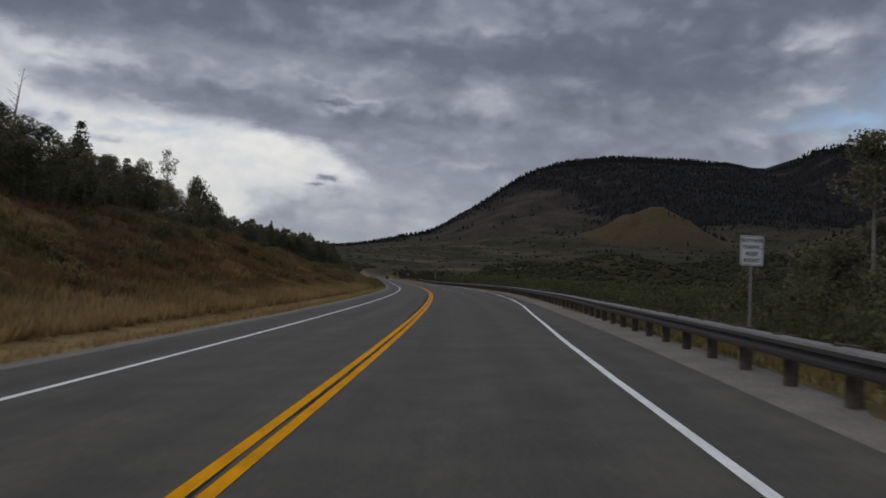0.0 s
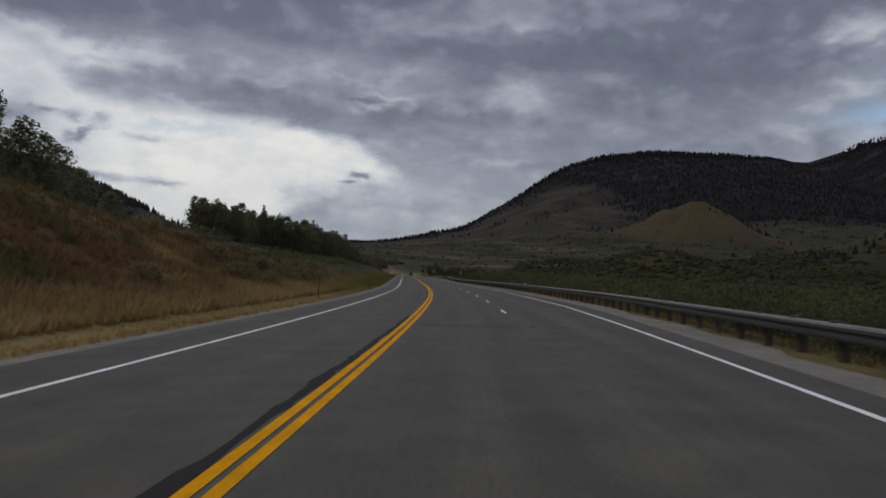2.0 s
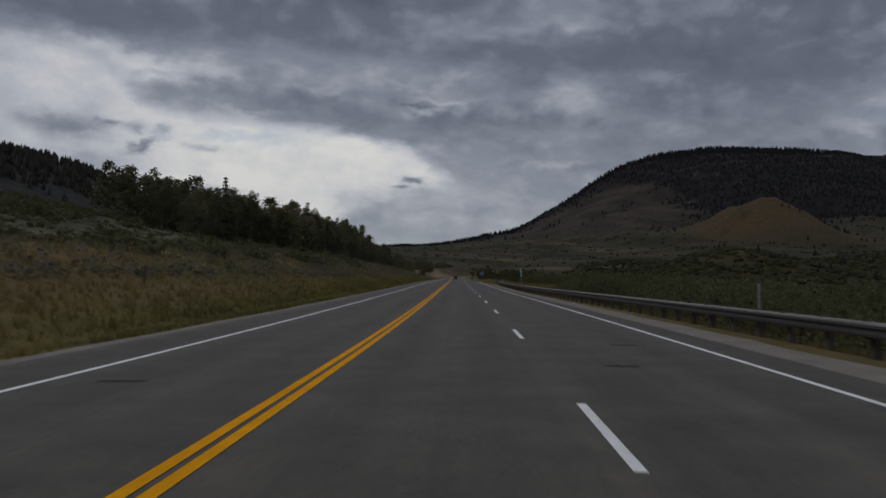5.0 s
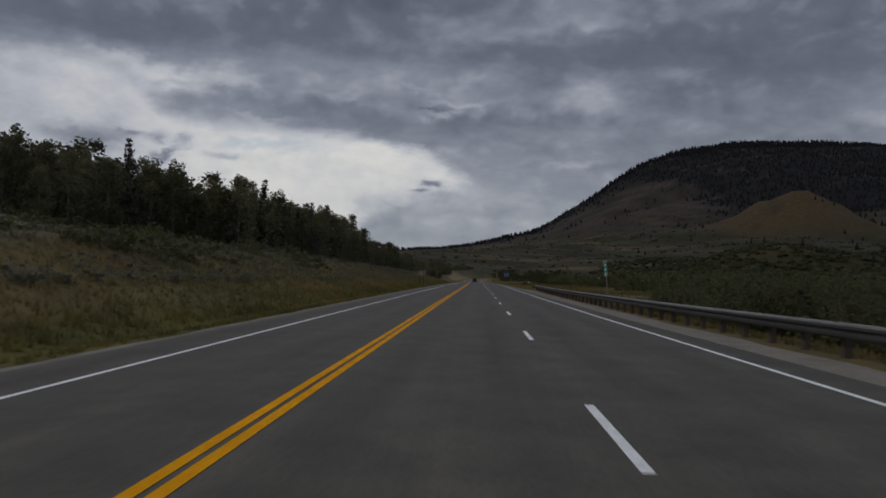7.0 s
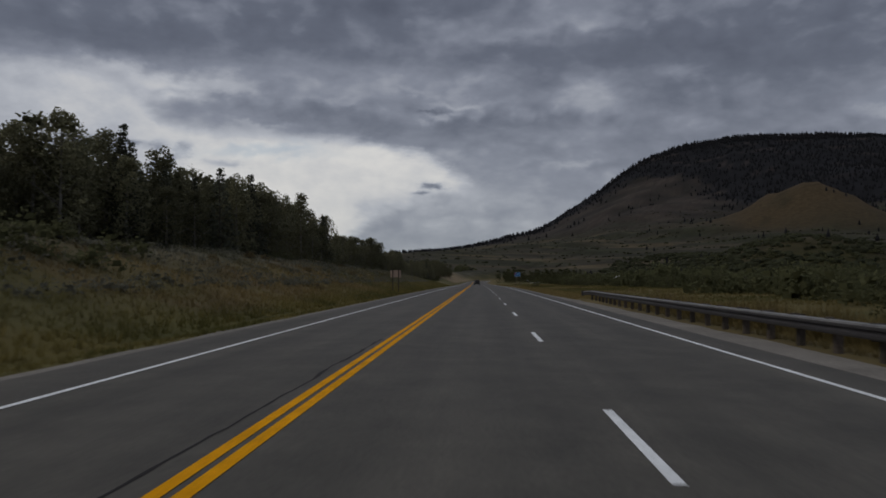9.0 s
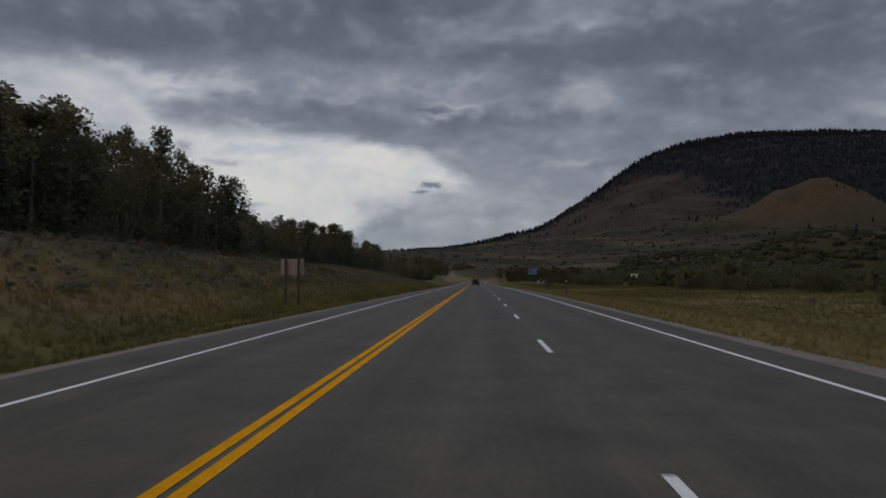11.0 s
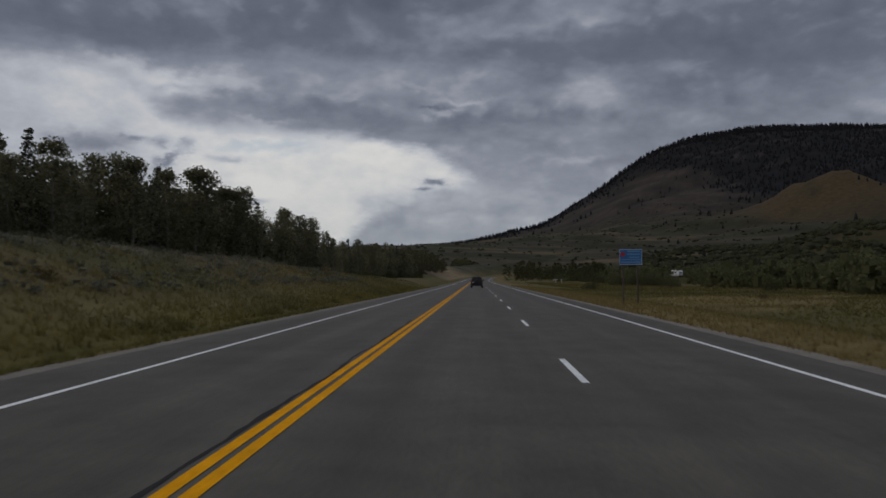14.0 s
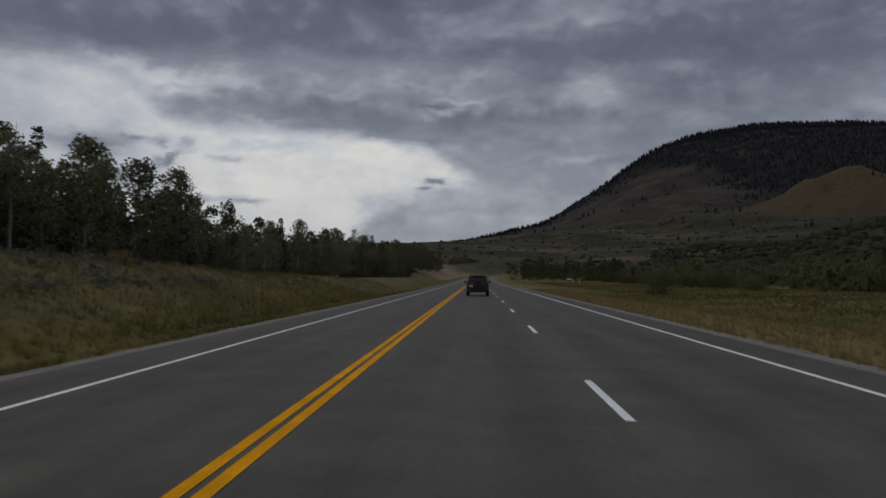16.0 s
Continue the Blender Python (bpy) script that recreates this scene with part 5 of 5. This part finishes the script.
# ---- what nobody could count ----
def cones(name, places, label, mat="wood_far"):
    """Far conifers as small ragged spires."""
    r = np.random.RandomState(len(places))
    verts, faces = [], []
    for x, y, z, h in places:
        w, a0, b = h * r.uniform(0.17, 0.27), r.uniform(0, 6.28), len(verts)
        for zz, ww in ((-0.1, 0.9), (0.30, 1.0), (0.62, 0.55)):
            for j in range(5):
                a = a0 + 1.2566 * j + zz
                q = w * ww * r.uniform(0.75, 1.2)
                verts.append((x + math.cos(a) * q, y + math.sin(a) * q, z + h * zz))
        verts.append((x, y, z + h))
        for k in range(2):
            faces += [(b + 5 * k + j, b + 5 * k + (j + 1) % 5, b + 5 * k + 5 + (j + 1) % 5, b + 5 * k + 5 + j) for j in range(5)]
        faces += [(b + 10 + j, b + 10 + (j + 1) % 5, b + 15) for j in range(5)]
    tagged(placed(name, mesh_of(name, verts, faces, M[mat])), label, "forest", kind="stuff")


def forest_places(count, s_range, u_range, size, keep, seed):
    r = np.random.RandomState(seed)
    s, u = r.uniform(*s_range, count), r.uniform(*u_range, count)
    x, y, z = ground_point(s, u)
    ok = keep(x, y, z, r.uniform(0, 1, count))
    return [(a, b, c, h) for a, b, c, h in zip(x[ok], y[ok], z[ok], r.uniform(*size, count)[ok])]


def on_mountain(x, y, z, q):
    shoulder = hump(z, 110, 240) * (1 - hump(x, 1000, 1150)) * hump(wave(x + 0.5 * y, y * 0.5, 260, 3.0) + 0.5 * wave(x, y, 120, 6.0), 0.25, 0.8)
    return (q < np.maximum(0.62 * forested(x, y, z), 0.22 * shoulder) * (1 - np.clip(1.6 * knoll_cover(x, y, z), 0, 1))) & (y < 4400)


cones("mountain_forest", forest_places(26000, (1500, 4380), (-1300, 3000), (10, 19), on_mountain, 1), "dark conifer forest on the mountain")
cones("foothill_trees", forest_places(3600, (700, 2600), (60, 1200), (5, 11), lambda x, y, z, q: q < 0.004 + 0.75 * hump(wave(x, y, 240, 9.0) + 0.6 * wave(x, y, 90, 3.0), 0.55, 0.95), 2), "scattered dark conifers on the foothills")
cones("ridge_trees", forest_places(14000, (3950, 4480), (-900, 3200), (10, 22), lambda x, y, z, q: (np.abs((y - 700 - 120 * np.sin(x / 310.0)) / 3600 - 0.985) < 0.017) & (q < 0.45 + 0.5 * hump(x, 300, 900)), 4), "conifers standing along the mountain's crest")


def grove(count, x0, y0, wx, wy, size, seed):
    """A loose stand of conifers round a place."""
    r = np.random.RandomState(seed)
    x, y = r.normal(x0, wx, count), r.normal(y0, wy, count)
    z = far_land(x, y)
    return [(a, b, c - 1, h) for a, b, c, h in zip(x, y, z, r.uniform(*size, count))]


cones("knoll_trees", grove(26, 1005, 2010, 26, 30, (13, 24), 14) + grove(9, 900, 1960, 45, 30, (9, 15), 16), "dark conifers at the shoulder of the golden knoll")
cones("hill_trees", grove(34, 610, 1060, 46, 40, (8, 16), 15) + grove(26, 760, 1000, 60, 60, (8, 15), 17), "dark conifers on the olive hill")


def scrub(name, places, label):
    """Low round brush far off, as small uneven domes."""
    r = np.random.RandomState(9)
    verts, faces = [], []
    for x, y, z, h in places:
        w, b, a0 = h * r.uniform(0.7, 1.5), len(verts), r.uniform(0, 6)
        for zz, ww in ((-0.1, 1.0), (0.55, 0.85)):
            for j in range(5):
                a, q = a0 + 1.2566 * j, w * ww * r.uniform(0.6, 1.35)
                verts.append((x + math.cos(a) * q, y + math.sin(a) * q, z + h * zz * r.uniform(0.8, 1.2)))
        verts.append((x, y, z + h))
        faces += [(b + j, b + (j + 1) % 5, b + 5 + (j + 1) % 5, b + 5 + j) for j in range(5)]
        faces += [(b + 5 + j, b + 5 + (j + 1) % 5, b + 10) for j in range(5)]
    tagged(placed(name, mesh_of(name, verts, faces, M["scrub"])), label, "brush", kind="stuff")


M["scrub"] = material("far brush", (0.034, 0.036, 0.020), 0.95, island=0.3, spec=0.05)
scrub("foothill_brush", forest_places(13000, (900, 2900), (40, 1500), (1.3, 3.4), lambda x, y, z, q: (q < 0.004 + 0.94 * hump(wave(x, y, 170, 4.0) + 0.7 * wave(x, y, 60, 1.0), 0.25, 0.65)) & (knoll_cover(x, y, z) < 0.3), 6), "dark brush over the foothills")
scrub("slope_thicket", forest_places(9000, (330, 1250), (85, 560), (1.6, 4.6), lambda x, y, z, q: (q < 0.10 + 0.85 * hump(wave(x, y, 150, 2.7) + 0.7 * wave(x, y, 52, 4.0), -0.35, 0.35)) & (pasture(x, y) < 0.3) & ~((np.abs(x - 18 - 0.243 * (y - 330)) < 9) & (y < 730)), 11), "dark green thicket over the foot of the slopes")
scrub("valley_brush", forest_places(3800, (760, 2900), (-700, 40), (0.9, 2.6), lambda x, y, z, q: q < 0.05 + 0.9 * hump(wave(x, y, 140, 2.0) + 0.7 * wave(x, y, 60, 5.0), 0.05, 0.5), 7), "dark brush on the far valley slope")
cones("hill_forest", forest_places(15000, (380, 1000), (-520, -110), (4, 8), lambda x, y, z, q: q < 0.9 * hump(z + 10 * wave(x, y, 90, 1.0), 40, 56), 3), "dark forest over the hill behind the sage", "wood_near")


def tufts(name, count, place, height, label, seed, blades=5, width=0.035):
    """Grass in bunches of bent blades, tinted by what grows there."""
    r = np.random.RandomState(seed)
    s, u = place(r, count)
    x, y, z = ground_point(s, u)
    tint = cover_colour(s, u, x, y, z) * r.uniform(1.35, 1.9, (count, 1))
    verts = np.empty((count, blades, 3, 3))
    hh = height * r.uniform(0.5, 1.25, (count, 1))
    a = r.uniform(0, 6.283, (count, blades))
    lean = r.uniform(0.15, 0.6, (count, blades)) * hh
    h = hh * r.uniform(0.7, 1.1, (count, blades))
    w = width * (0.7 + hh)
    root = np.stack([x, y, z - 0.03], -1)[:, None, :]
    side = np.stack([-np.sin(a), np.cos(a), np.zeros_like(a)], -1) * w[..., None]
    out = np.stack([np.cos(a) * lean, np.sin(a) * lean, h], -1)
    foot = root + np.stack([np.cos(a), np.sin(a), np.zeros_like(a)], -1) * 0.06
    verts[:, :, 0], verts[:, :, 1], verts[:, :, 2] = foot - side, foot + side, foot + out
    v = verts.reshape(-1, 3)
    f = np.arange(len(v)).reshape(-1, 3)
    me = mesh_of(name, v, f.tolist(), M["grass"])
    col = np.ones((len(v), 4), np.float32)
    col[:, :3] = np.repeat(tint, blades * 3, 0)
    me.color_attributes.new("cover", "FLOAT_COLOR", "POINT").data.foreach_set("color", col.ravel())
    tagged(placed(name, me), label, "grass", kind="stuff")


tufts("verge_grass", 60000, lambda r, n: (r.uniform(-5, 500, n), LEFT_EDGE - 0.6 - 13 * r.uniform(0, 1, n) ** 1.5), 0.17, "dry straw and green grass on the roadside bank", 5, 4, 0.022)
tufts("meadow_grass", 56000, lambda r, n: (lambda s: (s, np.maximum(right_edge(s) + 1.4 - 0.85 * hump(s, 270, 292), (rail_offset(s) + 0.45) * (s < 277)) + 15 * r.uniform(0, 1, n) ** 1.5))(r.uniform(-5, 500, n)), 0.22, "dry yellow grass beside the shoulder and in the meadow", 6, 4, 0.022)
tufts("far_meadow_grass", 26000, lambda r, n: (lambda s: (s, right_edge(s) + 14 + 34 * r.uniform(0, 1, n)))(r.uniform(285, 660, n)), 0.30, "dry yellow grass across the meadow", 12, 4, 0.05)
tufts("bank_brush", 34000, lambda r, n: (r.uniform(0, 128, n), -8.6 - (23 - 11 * hump(r.uniform(60, 150, n), 90, 120)) * r.uniform(0, 1, n) ** 1.3), 0.52, "rusty and golden dry brush on the cut bank", 7, 5, 0.035)
tufts("bank_grass", 22000, lambda r, n: (r.uniform(120, 470, n), -8.2 - 14 * r.uniform(0, 1, n) ** 1.4), 0.38, "tall tan grass on the grassy bank", 9, 4, 0.03)
tufts("straw_clump", 700, lambda r, n: (lambda s: (s, rail_offset(s) + 1.5 + np.abs(r.normal(0, 0.9, n))))(r.choice([238, 243, 246, 252, 257, 121, 124, 96], n) + r.normal(0, 1.3, n)), 0.95, "pale straw grass clumps behind the guardrail", 10, 7, 0.035)


def sage(count, seed):
    r = np.random.RandomState(seed)
    s, u = r.uniform(95, 440, count), -13 - 80 * r.uniform(0, 1, count) ** 2.2
    x, y, z = ground_point(s, u)
    c = np.stack([x, y, z + 0.22], -1)
    v, f = leaves(r, c, r.uniform(0.28, 0.66, count), 22, 0.075, 0.6, 0.35)
    tagged(placed("sagebrush", mesh_of("sagebrush", v, f, M["leaf_sage"])), "grey-green sagebrush on the hillside", "sagebrush", kind="stuff")


sage(4200, 8)
